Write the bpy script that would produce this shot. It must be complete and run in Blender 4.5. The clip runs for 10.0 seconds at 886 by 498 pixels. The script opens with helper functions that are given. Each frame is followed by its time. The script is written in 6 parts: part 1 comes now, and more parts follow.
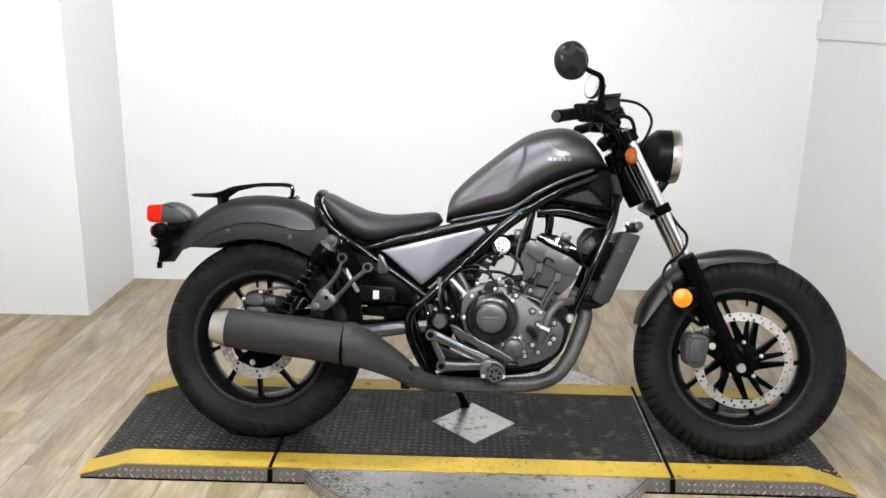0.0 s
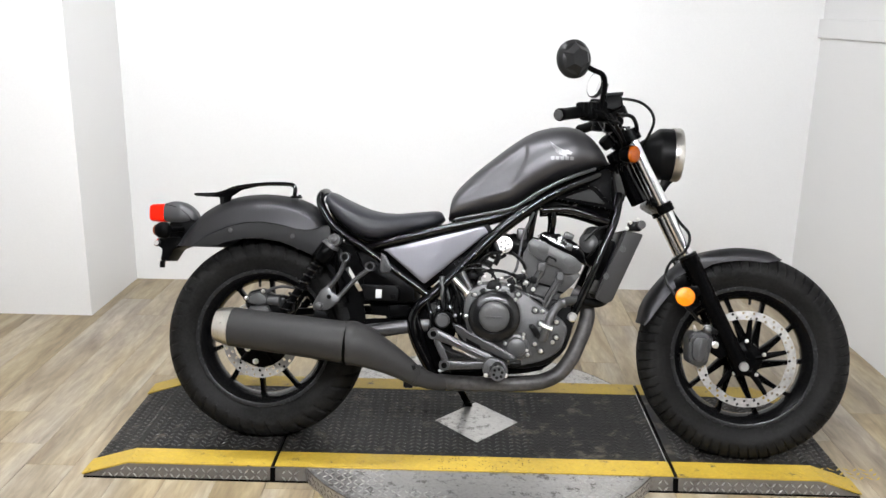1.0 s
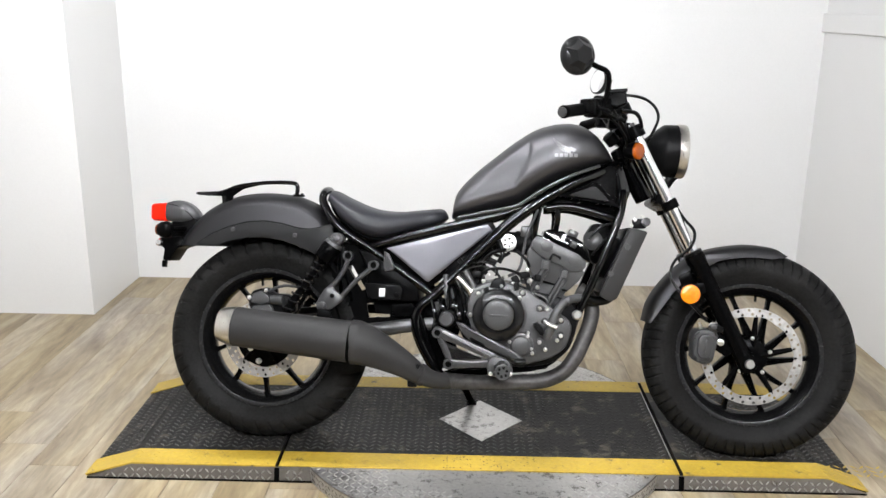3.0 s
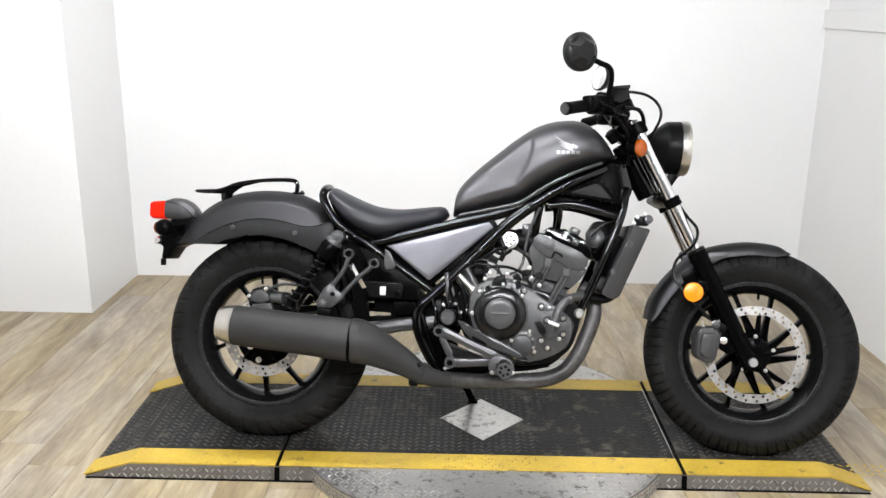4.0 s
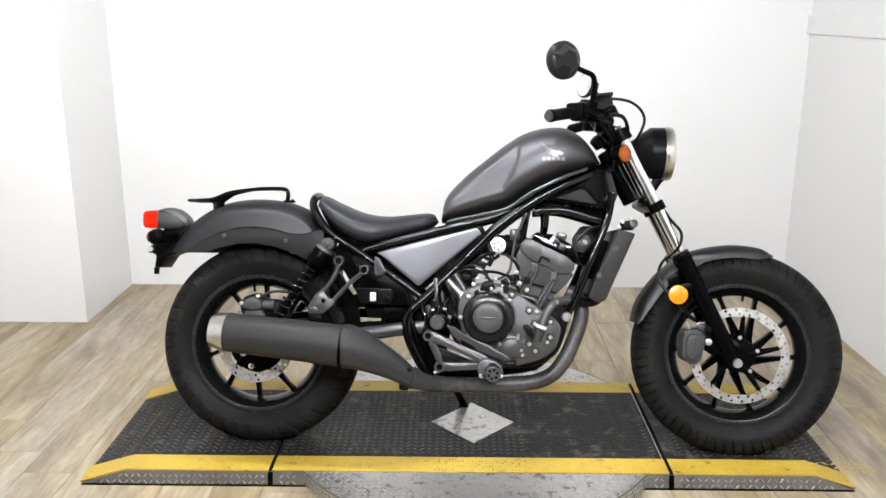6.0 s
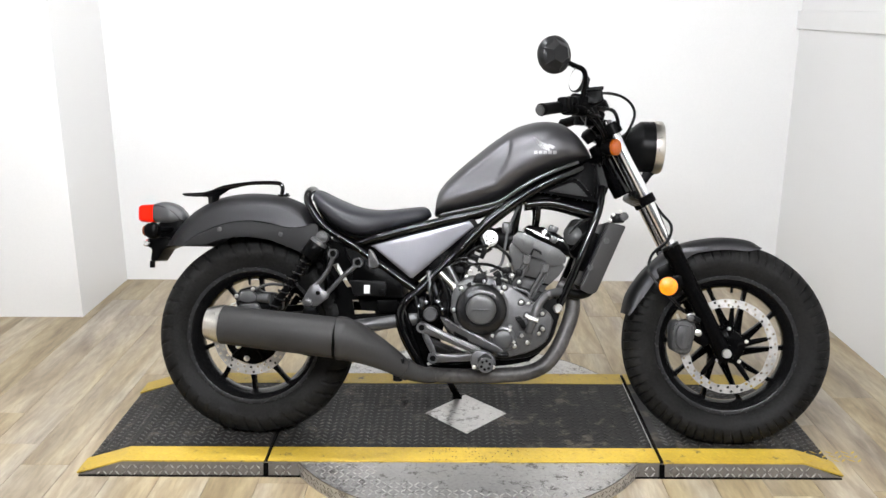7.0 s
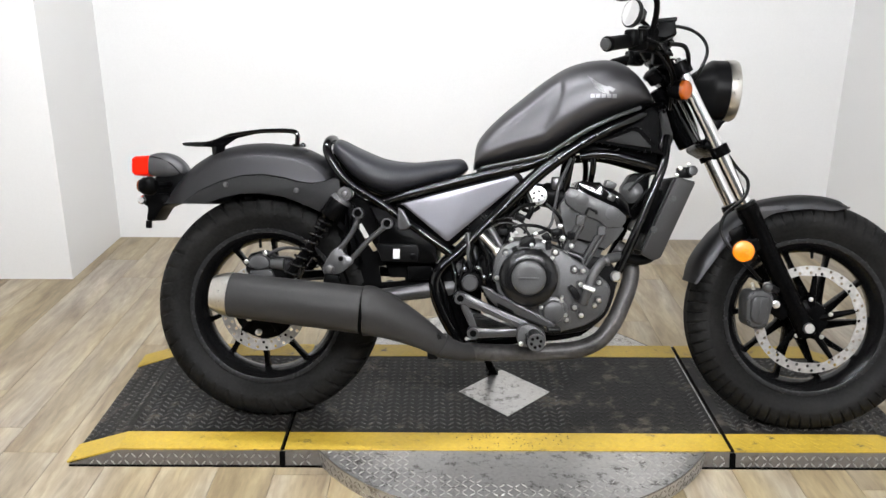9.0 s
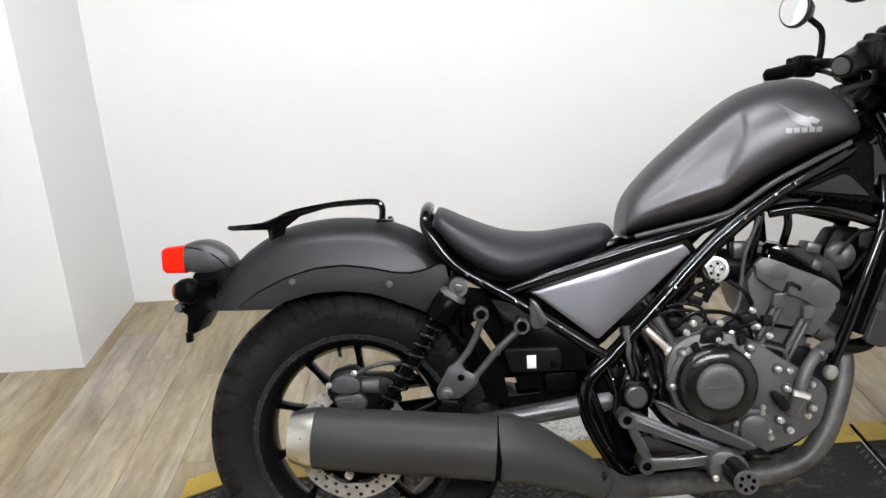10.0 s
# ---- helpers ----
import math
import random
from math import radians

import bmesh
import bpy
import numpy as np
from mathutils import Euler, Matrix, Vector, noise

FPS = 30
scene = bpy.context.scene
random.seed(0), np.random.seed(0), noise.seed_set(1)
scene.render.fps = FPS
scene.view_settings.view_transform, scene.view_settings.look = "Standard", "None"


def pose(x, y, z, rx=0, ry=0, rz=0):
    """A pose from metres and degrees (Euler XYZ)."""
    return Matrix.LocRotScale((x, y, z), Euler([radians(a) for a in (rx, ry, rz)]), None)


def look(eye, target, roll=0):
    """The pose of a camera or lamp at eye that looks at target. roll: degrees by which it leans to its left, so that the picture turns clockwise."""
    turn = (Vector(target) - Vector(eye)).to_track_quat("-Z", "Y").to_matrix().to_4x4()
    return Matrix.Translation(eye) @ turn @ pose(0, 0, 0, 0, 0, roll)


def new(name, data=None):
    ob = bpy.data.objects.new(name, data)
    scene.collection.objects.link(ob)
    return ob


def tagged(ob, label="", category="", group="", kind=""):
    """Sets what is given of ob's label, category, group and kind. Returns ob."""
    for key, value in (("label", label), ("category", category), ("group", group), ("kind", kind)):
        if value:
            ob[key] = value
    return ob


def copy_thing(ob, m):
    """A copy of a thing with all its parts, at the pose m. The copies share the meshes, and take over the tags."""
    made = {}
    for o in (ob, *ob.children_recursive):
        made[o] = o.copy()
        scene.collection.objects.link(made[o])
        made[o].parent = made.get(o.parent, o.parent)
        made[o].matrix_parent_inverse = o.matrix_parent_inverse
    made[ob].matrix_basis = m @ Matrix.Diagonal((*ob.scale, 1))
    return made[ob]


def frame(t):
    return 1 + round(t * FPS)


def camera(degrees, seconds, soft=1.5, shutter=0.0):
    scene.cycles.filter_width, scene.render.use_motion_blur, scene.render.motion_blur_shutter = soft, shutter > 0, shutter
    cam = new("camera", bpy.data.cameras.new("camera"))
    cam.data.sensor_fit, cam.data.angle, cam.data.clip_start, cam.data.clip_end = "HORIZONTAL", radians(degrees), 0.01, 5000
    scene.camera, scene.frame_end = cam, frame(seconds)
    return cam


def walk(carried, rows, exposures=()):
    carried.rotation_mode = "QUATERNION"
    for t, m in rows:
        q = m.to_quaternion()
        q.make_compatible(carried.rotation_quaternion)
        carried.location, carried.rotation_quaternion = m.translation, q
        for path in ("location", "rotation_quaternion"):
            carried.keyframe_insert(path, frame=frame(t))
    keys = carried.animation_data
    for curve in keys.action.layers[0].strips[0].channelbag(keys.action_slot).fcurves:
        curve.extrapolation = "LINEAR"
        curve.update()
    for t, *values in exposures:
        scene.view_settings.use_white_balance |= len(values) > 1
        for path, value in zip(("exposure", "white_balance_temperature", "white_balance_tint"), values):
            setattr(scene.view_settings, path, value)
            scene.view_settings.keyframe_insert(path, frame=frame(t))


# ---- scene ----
cam = camera(54.3, 10.0, soft=1.5)
PATH = [
    (0, (-0.00096, 0.1037, 1.373), (-0.0288, 1.955, 0.8611), 1.1),
    (0.5, (0, 0.1027, 1.369), (-0.03072, 1.953, 0.8563), 0.9),
    (1, (-0.00192, 0.1018, 1.367), (-0.03456, 1.953, 0.8573), 1.0),
    (1.5, (0.00192, 0.1018, 1.374), (-0.0384, 1.952, 0.8621), 1.0),
    (2, (0.00096, 0.1066, 1.372), (-0.03264, 1.955, 0.8525), 0.8),
    (2.5, (-0.00192, 0.1085, 1.373), (-0.03936, 1.957, 0.8554), 0.7),
    (4, (-0.0192, 0.1363, 1.368), (-0.04992, 1.982, 0.8429), 0.7),
    (4.5, (-0.01344, 0.1363, 1.376), (-0.04512, 1.988, 0.8669), 0.6),
    (5, (-0.0096, 0.1325, 1.377), (-0.024, 1.981, 0.8621), 0.3),
    (5.5, (-0.00192, 0.1152, 1.379), (-0.02688, 1.967, 0.8698), 0.1),
    (7, (0.0096, 0.0624, 1.374), (-0.00096, 1.911, 0.8563), 0.1),
    (7.5, (0.00288, 0.05568, 1.371), (0.00096, 1.906, 0.8554), -0.2),
    (8, (-0.00768, 0.07776, 1.364), (-0.00768, 1.922, 0.8294), -0.0),
    (8.5, (-0.06144, 0.1402, 1.349), (-0.03264, 1.979, 0.7958), -0.4),
    (9, (-0.1171, 0.4042, 1.298), (-0.1152, 2.22, 0.6778), 0.3),
    (9.5, (-0.2467, 0.7536, 1.295), (-0.4262, 2.566, 0.6883), -1.6),
    (10, (-0.411, 1.068, 1.335), (-0.400, 2.949, 0.657), -3.5),
]
walk(cam, [(t, look(eye, target, roll)) for t, eye, target, roll in PATH], exposures=[(0.0, 0.05), (2.5, 0.08), (4.0, 0.15), (4.5, 0.2), (7.0, 0.2), (8.0, 0.17), (8.5, 0.1), (9.5, 0.02), (10.0, -0.04)])

# ---- world and exposure ----
world = bpy.data.worlds.new("world")
scene.world = world
world.use_nodes = True
world.node_tree.nodes["Background"].inputs["Color"].default_value = (0.9, 0.95, 1.0, 1)
world.node_tree.nodes["Background"].inputs["Strength"].default_value = 0.05
PANEL_GLOW = 250.0

# ---- materials ----


def rgb(c):
    return (*c, 1.0) if len(c) == 3 else c


def material(name, color, rough=0.5, metal=0.0, vary=0.12, scale=6.0, fine=60.0, bump=0.0, coat=0.0, stretch=(1, 1, 1), rough_vary=0.1, per_object=0.0, spec=0.5):
    """A principled surface whose colour and gloss wander at a coarse and a fine scale."""
    m = bpy.data.materials.new(name)
    m.use_nodes = True
    n, l = m.node_tree.nodes, m.node_tree.links
    b = n["Principled BSDF"]
    co = n.new("ShaderNodeTexCoord")
    mp = n.new("ShaderNodeMapping")
    mp.inputs["Scale"].default_value = stretch
    l.new(co.outputs["Object"], mp.inputs["Vector"])
    big = n.new("ShaderNodeTexNoise")
    big.inputs["Scale"].default_value = scale
    big.inputs["Detail"].default_value = 5
    small = n.new("ShaderNodeTexNoise")
    small.inputs["Scale"].default_value = fine
    small.inputs["Detail"].default_value = 4
    for t in (big, small):
        l.new(mp.outputs["Vector"], t.inputs["Vector"])
    mix = n.new("ShaderNodeMath")
    mix.operation = "ADD"
    l.new(big.outputs["Fac"], mix.inputs[0])
    l.new(small.outputs["Fac"], mix.inputs[1])
    ramp = n.new("ShaderNodeMapRange")
    ramp.inputs["From Min"].default_value, ramp.inputs["From Max"].default_value = 0.6, 1.4
    ramp.inputs["To Min"].default_value, ramp.inputs["To Max"].default_value = 1 - vary, 1 + vary
    l.new(mix.outputs[0], ramp.inputs["Value"])
    value = ramp.outputs["Result"]
    if per_object:
        info = n.new("ShaderNodeObjectInfo")
        r2 = n.new("ShaderNodeMapRange")
        r2.inputs["To Min"].default_value, r2.inputs["To Max"].default_value = 1 - per_object, 1 + per_object
        l.new(info.outputs["Random"], r2.inputs["Value"])
        mul = n.new("ShaderNodeMath")
        mul.operation = "MULTIPLY"
        l.new(value, mul.inputs[0])
        l.new(r2.outputs["Result"], mul.inputs[1])
        value = mul.outputs[0]
    col = n.new("ShaderNodeVectorMath")
    col.operation = "SCALE"
    col.inputs[0].default_value = color
    l.new(value, col.inputs["Scale"])
    l.new(col.outputs[0], b.inputs["Base Color"])
    rr = n.new("ShaderNodeMapRange")
    rr.inputs["From Min"].default_value, rr.inputs["From Max"].default_value = 0.3, 0.7
    rr.inputs["To Min"].default_value, rr.inputs["To Max"].default_value = max(0.02, rough * (1 - rough_vary)), min(1, rough * (1 + rough_vary))
    l.new(small.outputs["Fac"], rr.inputs["Value"])
    l.new(rr.outputs["Result"], b.inputs["Roughness"])
    b.inputs["Metallic"].default_value = metal
    b.inputs["Specular IOR Level"].default_value = spec
    b.inputs["Coat Weight"].default_value = coat
    b.inputs["Coat Roughness"].default_value = 0.06
    if bump:
        bp = n.new("ShaderNodeBump")
        bp.inputs["Strength"].default_value = bump
        bp.inputs["Distance"].default_value = 0.002
        l.new(small.outputs["Fac"], bp.inputs["Height"])
        l.new(bp.outputs["Normal"], b.inputs["Normal"])
    return m


def worn(name, color, under, amount, rough, metal, under_metal=1.0, scale=14.0):
    """Paint or coating scuffed through to what lies under it, in blotches and in fine scratches."""
    m = material(name, color, rough, metal, 0.2, 5, 90, 0.15)
    n, l = m.node_tree.nodes, m.node_tree.links
    b = n["Principled BSDF"]
    old = b.inputs["Base Color"].links[0].from_socket
    co = n.new("ShaderNodeTexCoord")
    a = n.new("ShaderNodeTexNoise")
    a.inputs["Scale"].default_value, a.inputs["Detail"].default_value, a.inputs["Roughness"].default_value = scale, 9, 0.72
    l.new(co.outputs["Object"], a.inputs["Vector"])
    r = n.new("ShaderNodeMapRange")
    r.inputs["From Min"].default_value, r.inputs["From Max"].default_value = 0.66 - amount, 0.76 - amount
    l.new(a.outputs["Fac"], r.inputs["Value"])
    mx = n.new("ShaderNodeMix")
    mx.data_type = "RGBA"
    l.new(r.outputs["Result"], mx.inputs["Factor"])
    l.new(old, mx.inputs[6])
    mx.inputs[7].default_value = rgb(under)
    l.new(mx.outputs[2], b.inputs["Base Color"])
    return m


def plank_material():
    m = bpy.data.materials.new("vinyl_plank")
    m.use_nodes = True
    n, l = m.node_tree.nodes, m.node_tree.links
    b = n["Principled BSDF"]
    co = n.new("ShaderNodeTexCoord")
    info = n.new("ShaderNodeObjectInfo")
    off = n.new("ShaderNodeVectorMath")
    off.operation = "SCALE"
    off.inputs[0].default_value = (37.0, 91.0, 13.0)
    l.new(info.outputs["Random"], off.inputs["Scale"])
    add = n.new("ShaderNodeVectorMath")
    l.new(co.outputs["Object"], add.inputs[0])
    l.new(off.outputs[0], add.inputs[1])
    mp = n.new("ShaderNodeMapping")
    mp.inputs["Scale"].default_value = (1.0, 0.16, 1.0)
    l.new(add.outputs[0], mp.inputs["Vector"])
    big = n.new("ShaderNodeTexNoise")
    big.inputs["Scale"].default_value, big.inputs["Detail"].default_value, big.inputs["Distortion"].default_value = 9, 6, 1.2
    fine = n.new("ShaderNodeTexNoise")
    fine.inputs["Scale"].default_value, fine.inputs["Detail"].default_value, fine.inputs["Distortion"].default_value = 70, 6, 0.6
    for t in (big, fine):
        l.new(mp.outputs["Vector"], t.inputs["Vector"])
    def ramp_of(dark, mid, light):
        r = n.new("ShaderNodeValToRGB")
        e = r.color_ramp.elements
        e[0].position, e[0].color = 0.30, rgb(dark)
        e[1].position, e[1].color = 0.72, rgb(light)
        e.new(0.5).color = rgb(mid)
        l.new(big.outputs["Fac"], r.inputs["Fac"])
        return r
    tan = ramp_of((0.215, 0.158, 0.090), (0.375, 0.295, 0.172), (0.48, 0.398, 0.252))
    ash = ramp_of((0.190, 0.158, 0.125), (0.330, 0.284, 0.230), (0.47, 0.422, 0.352))
    wide = n.new("ShaderNodeTexNoise")
    wide.inputs["Scale"].default_value, wide.inputs["Detail"].default_value = 4.5, 4
    l.new(mp.outputs["Vector"], wide.inputs["Vector"])
    spread = n.new("ShaderNodeMapRange")
    spread.inputs["From Min"].default_value, spread.inputs["From Max"].default_value = 0.36, 0.64
    l.new(wide.outputs["Fac"], spread.inputs["Value"])
    wrap = n.new("ShaderNodeMath")
    wrap.operation = "MULTIPLY_ADD"
    wrap.use_clamp = True
    l.new(info.outputs["Random"], wrap.inputs[0])
    wrap.inputs[1].default_value = 0.45
    half = n.new("ShaderNodeMath")
    half.operation = "MULTIPLY_ADD"
    half.inputs[1].default_value, half.inputs[2].default_value = 0.80, -0.26
    l.new(spread.outputs["Result"], half.inputs[0])
    l.new(half.outputs[0], wrap.inputs[2])
    ramp = n.new("ShaderNodeMix")
    ramp.data_type = "RGBA"
    l.new(wrap.outputs[0], ramp.inputs["Factor"])
    l.new(tan.outputs["Color"], ramp.inputs[6])
    l.new(ash.outputs["Color"], ramp.inputs[7])
    # grain and board-to-board shade
    g = n.new("ShaderNodeMapRange")
    g.inputs["From Min"].default_value, g.inputs["From Max"].default_value = 0.3, 0.7
    g.inputs["To Min"].default_value, g.inputs["To Max"].default_value = 0.80, 1.15
    l.new(fine.outputs["Fac"], g.inputs["Value"])
    o = n.new("ShaderNodeMapRange")
    o.inputs["To Min"].default_value, o.inputs["To Max"].default_value = 0.78, 1.02
    l.new(info.outputs["Random"], o.inputs["Value"])
    mul = n.new("ShaderNodeMath")
    mul.operation = "MULTIPLY"
    l.new(g.outputs["Result"], mul.inputs[0])
    l.new(o.outputs["Result"], mul.inputs[1])
    sc = n.new("ShaderNodeVectorMath")
    sc.operation = "SCALE"
    l.new(ramp.outputs[2], sc.inputs[0])
    l.new(mul.outputs[0], sc.inputs["Scale"])
    l.new(sc.outputs[0], b.inputs["Base Color"])
    b.inputs["Roughness"].default_value = 0.42
    bp = n.new("ShaderNodeBump")
    bp.inputs["Strength"].default_value, bp.inputs["Distance"].default_value = 0.12, 0.001
    l.new(fine.outputs["Fac"], bp.inputs["Height"])
    l.new(bp.outputs["Normal"], b.inputs["Normal"])
    return m


def lens_material(name, color, clear=0.5):
    m = material(name, color, 0.12, 0, 0.06, 20, 120)
    b = m.node_tree.nodes["Principled BSDF"]
    b.inputs["Transmission Weight"].default_value = clear
    b.inputs["Coat Weight"].default_value = 0.6
    return m


def glow_material(name, color, strength):
    m = bpy.data.materials.new(name)
    m.use_nodes = True
    b = m.node_tree.nodes["Principled BSDF"]
    b.inputs["Base Color"].default_value = rgb(color)
    b.inputs["Emission Color"].default_value = rgb(color)
    b.inputs["Emission Strength"].default_value = strength
    return m


WALL = material("white_wall_paint", (0.70, 0.697, 0.690), 0.55, 0, 0.03, 1.3, 140, 0.12)
# Unseen ceiling and rear walls are dark to hold bounce light and reflections down.
CEILING = material("dark_ceiling_paint", (0.10, 0.10, 0.105), 0.85, 0, 0.06, 3, 90, 0.2)
DARK_WALL = material("dark_workshop_wall", (0.07, 0.07, 0.075), 0.8, 0, 0.15, 2, 60, 0.1)
PLANK = plank_material()
SUBFLOOR = material("subfloor", (0.16, 0.12, 0.08), 0.8)
DECK = worn("black_tread_plate", (0.0150, 0.0144, 0.0138), (0.080, 0.068, 0.056), 0.125, 0.40, 0.1)
DECK.node_tree.nodes["Principled BSDF"].inputs["Specular IOR Level"].default_value = 0.08
DECK_LUG = worn("scuffed_black_tread_lug", (0.037, 0.0362, 0.0355), (0.12, 0.108, 0.096), 0.12, 0.32, 0.3, scale=30)
YELLOW = worn("yellow_safety_paint", (0.46, 0.315, 0.038), (0.05, 0.045, 0.04), 0.075, 0.5, 0.0, scale=26)
PLATE = worn("silver_tread_plate", (0.185, 0.172, 0.158), (0.10, 0.086, 0.072), 0.07, 0.42, 0.7)
SMOOTH_PLATE = worn("worn_silver_plate", (0.48, 0.47, 0.455), (0.17, 0.16, 0.15), 0.13, 0.34, 0.85, scale=34)
BRIGHT_LUG = material("bright_worn_tread_lug", (0.56, 0.55, 0.53), 0.30, 0.9, 0.3, 20, 200, 0.05)
GAP = material("dark_gap", (0.0015, 0.0015, 0.0015), 0.8, spec=0.02)
GREY = material("matte_grey_metallic_paint", (0.076, 0.075, 0.079), 0.45, 0.85, 0.05, 4, 400, 0.02)
SATIN = material("satin_black_paint", (0.0013, 0.0013, 0.0014), 0.26, 0.0, 0.1, 8, 150, 0.04, spec=0.035)
GLOSS = material("gloss_black_paint", (0.0009, 0.0009, 0.001), 0.06, 0.0, 0.08, 8, 120, 0, spec=0.34)
RUBBER = material("tyre_rubber", (0.0088, 0.0086, 0.0084), 0.55, 0, 0.75, 11, 130, 0.25, spec=0.08)
PLASTIC = material("black_plastic", (0.0014, 0.0014, 0.0015), 0.34, 0, 0.12, 10, 220, 0.08, spec=0.035)
MIRROR_SHELL = material("satin_grey_black_mirror_shell", (0.010, 0.010, 0.0102), 0.3, 0.0, 0.08, 10, 200, 0.03, spec=0.14)
SPRING = material("black_spring_enamel", (0.003, 0.003, 0.003), 0.14, 0, 0.1, 10, 220, 0, spec=0.7)
HOSE = material("rubber_hose", (0.0012, 0.0012, 0.0012), 0.3, 0, 0.1, 20, 200, spec=0.14)
ENGINE = material("dark_grey_engine_paint", (0.056, 0.056, 0.0565), 0.36, 0.25, 0.28, 9, 260, 0.14, spec=0.35)
ENGINE_DARK = material("black_engine_casting", (0.0042, 0.0042, 0.0044), 0.36, 0.0, 0.15, 9, 260, 0.1, spec=0.07)
MUFFLER = material("matte_black_muffler_coating", (0.0250, 0.0242, 0.0240), 0.48, 0.0, 0.16, 6, 240, 0.1, spec=0.16)
PIPE = material("heat_stained_exhaust_steel", (0.050, 0.047, 0.046), 0.48, 0.25, 0.8, 6, 60, 0.08)
CALIPER = material("dark_grey_caliper_paint", (0.042, 0.042, 0.0425), 0.38, 0.1, 0.12, 12, 260, 0.08, spec=0.3)
FORK = material("hard_chromed_fork_steel", (0.78, 0.78, 0.78), 0.17, 1.0, 0.03, 12, 200)
STEEL = material("brushed_steel", (0.56, 0.54, 0.50), 0.30, 1.0, 0.12, 9, 180, 0.05)
CHROME = material("chrome", (0.82, 0.82, 0.82), 0.10, 1.0, 0.04, 9, 120)
BOLT = material("zinc_bolt", (0.72, 0.71, 0.69), 0.30, 1.0, 0.1, 30, 200)
ALLOY = material("grey_alloy", (0.066, 0.066, 0.0675), 0.34, 0.65, 0.22, 10, 240, 0.06)
DISC = material("brake_disc_steel", (0.54, 0.53, 0.515), 0.38, 0.95, 0.30, 16, 90, 0.06)
SEAT = material("black_vinyl", (0.0125, 0.0128, 0.0165), 0.46, 0, 0.14, 8, 420, 0.14, spec=0.36)
STAY_PAINT = material("satin_dark_grey_plate_paint", (0.016, 0.016, 0.0164), 0.45, 0.0, 0.08, 6, 240, 0.04, spec=0.10)
TAIL_SHELL = material("grey_black_tail_shell", (0.030, 0.030, 0.032), 0.42, 0.0, 0.1, 8, 240, 0.06)
PANEL = material("silver_grey_side_cover_paint", (0.165, 0.164, 0.180), 0.36, 0.8, 0.05, 4, 400, 0.02)
RED = material("red_lens", (0.78, 0.012, 0.003), 0.35, 0.0, 0.12, 60, 200, 0.1, 0.0, spec=0.06)
AMBER = material("amber_lens", (0.27, 0.052, 0.001), 0.2, 0.0, 0.1, 40, 200, 0.0, 0.2)
ORANGE = material("orange_reflector", (0.95, 0.235, 0.002), 0.25, 0.0, 0.25, 60, 300, 0.3, 0.1)
CLEAR = lens_material("clear_lens", (0.95, 0.96, 0.97), 0.7)
MIRROR = material("mirror_glass", (0.93, 0.93, 0.93), 0.03, 1.0, 0.01)
MARK = material("pale_grey_decal", (0.22, 0.22, 0.225), 0.4, 0.3, 0.05)
WHITE = material("white_label", (0.62, 0.62, 0.62), 0.5)
CLUTCH = material("dark_grey_gloss_cover_paint", (0.0045, 0.0045, 0.0047), 0.22, 0.0, 0.12, 9, 200, 0.05, spec=0.3)
GLOW = glow_material("light_panel_diffuser", (0.970, 0.985, 1.018), PANEL_GLOW)

# ---- mesh helpers ----


def part(name, bm, mat, parent=None, label="", sharp=0.62, smooth=True):
    """Links a bmesh as one mesh object, under its thing or part."""
    bmesh.ops.recalc_face_normals(bm, faces=bm.faces[:])
    for f in bm.faces:
        f.smooth = smooth
    if smooth:
        for e in bm.edges:
            e.smooth = not (len(e.link_faces) == 2 and e.calc_face_angle(0) > sharp)
    me = bpy.data.meshes.new(name)
    bm.to_mesh(me)
    bm.free()
    me.materials.append(mat)
    ob = new(name, me)
    if parent is not None:
        ob.parent = parent
    return tagged(ob, label=label)


def again(ob, m, parent=None):
    """One more piece on the same mesh, at the pose m."""
    o = new(ob.name.split(".")[0], ob.data)
    o.parent = parent if parent is not None else ob.parent
    o.matrix_basis = m
    return o


def rings(bm, loops, closed=True, caps=True):
    vs = [[bm.verts.new(p) for p in loop] for loop in loops]
    k = len(vs[0])
    for a, b in zip(vs, vs[1:]):
        for i in range(k if closed else k - 1):
            j = (i + 1) % k
            bm.faces.new((a[i], a[j], b[j], b[i]))
    if caps and closed:
        bm.faces.new(vs[0][::-1])
        bm.faces.new(vs[-1])
    return vs


def spline(points, steps=6):
    """Points on a smooth line through the given ones."""
    p = [Vector(q) for q in points]
    if len(p) < 3:
        return p
    p = [2 * p[0] - p[1]] + p + [2 * p[-1] - p[-2]]
    out = []
    for a, b, c, d in zip(p, p[1:], p[2:], p[3:]):
        for i in range(steps):
            t = i / steps
            out.append(0.5 * (2 * b + (c - a) * t + (2 * a - 5 * b + 4 * c - d) * t * t + (3 * b - a - 3 * c + d) * t**3))
    return out + [p[-2]]


def tube(points, r, n=12, steps=6, bm=None, flat=1.0):
    """A round bar along a smooth line; r may be a list, one radius a given point."""
    bm = bm or bmesh.new()
    line = spline(points, steps)
    if isinstance(r, (list, tuple)):
        radii = np.interp(np.linspace(0, len(r) - 1, len(line)), range(len(r)), r)
    else:
        radii = [r] * len(line)
    side, loops = None, []
    for i, c in enumerate(line):
        d = (line[min(i + 1, len(line) - 1)] - line[max(i - 1, 0)]).normalized()
        if side is None:
            side = d.orthogonal().normalized()
        side = (side - d * side.dot(d)).normalized()
        other = d.cross(side)
        loops.append([c + float(radii[i]) * (math.cos(a) * side + flat * math.sin(a) * other) for a in (2 * math.pi * k / n for k in range(n))])
    rings(bm, loops)
    return bm


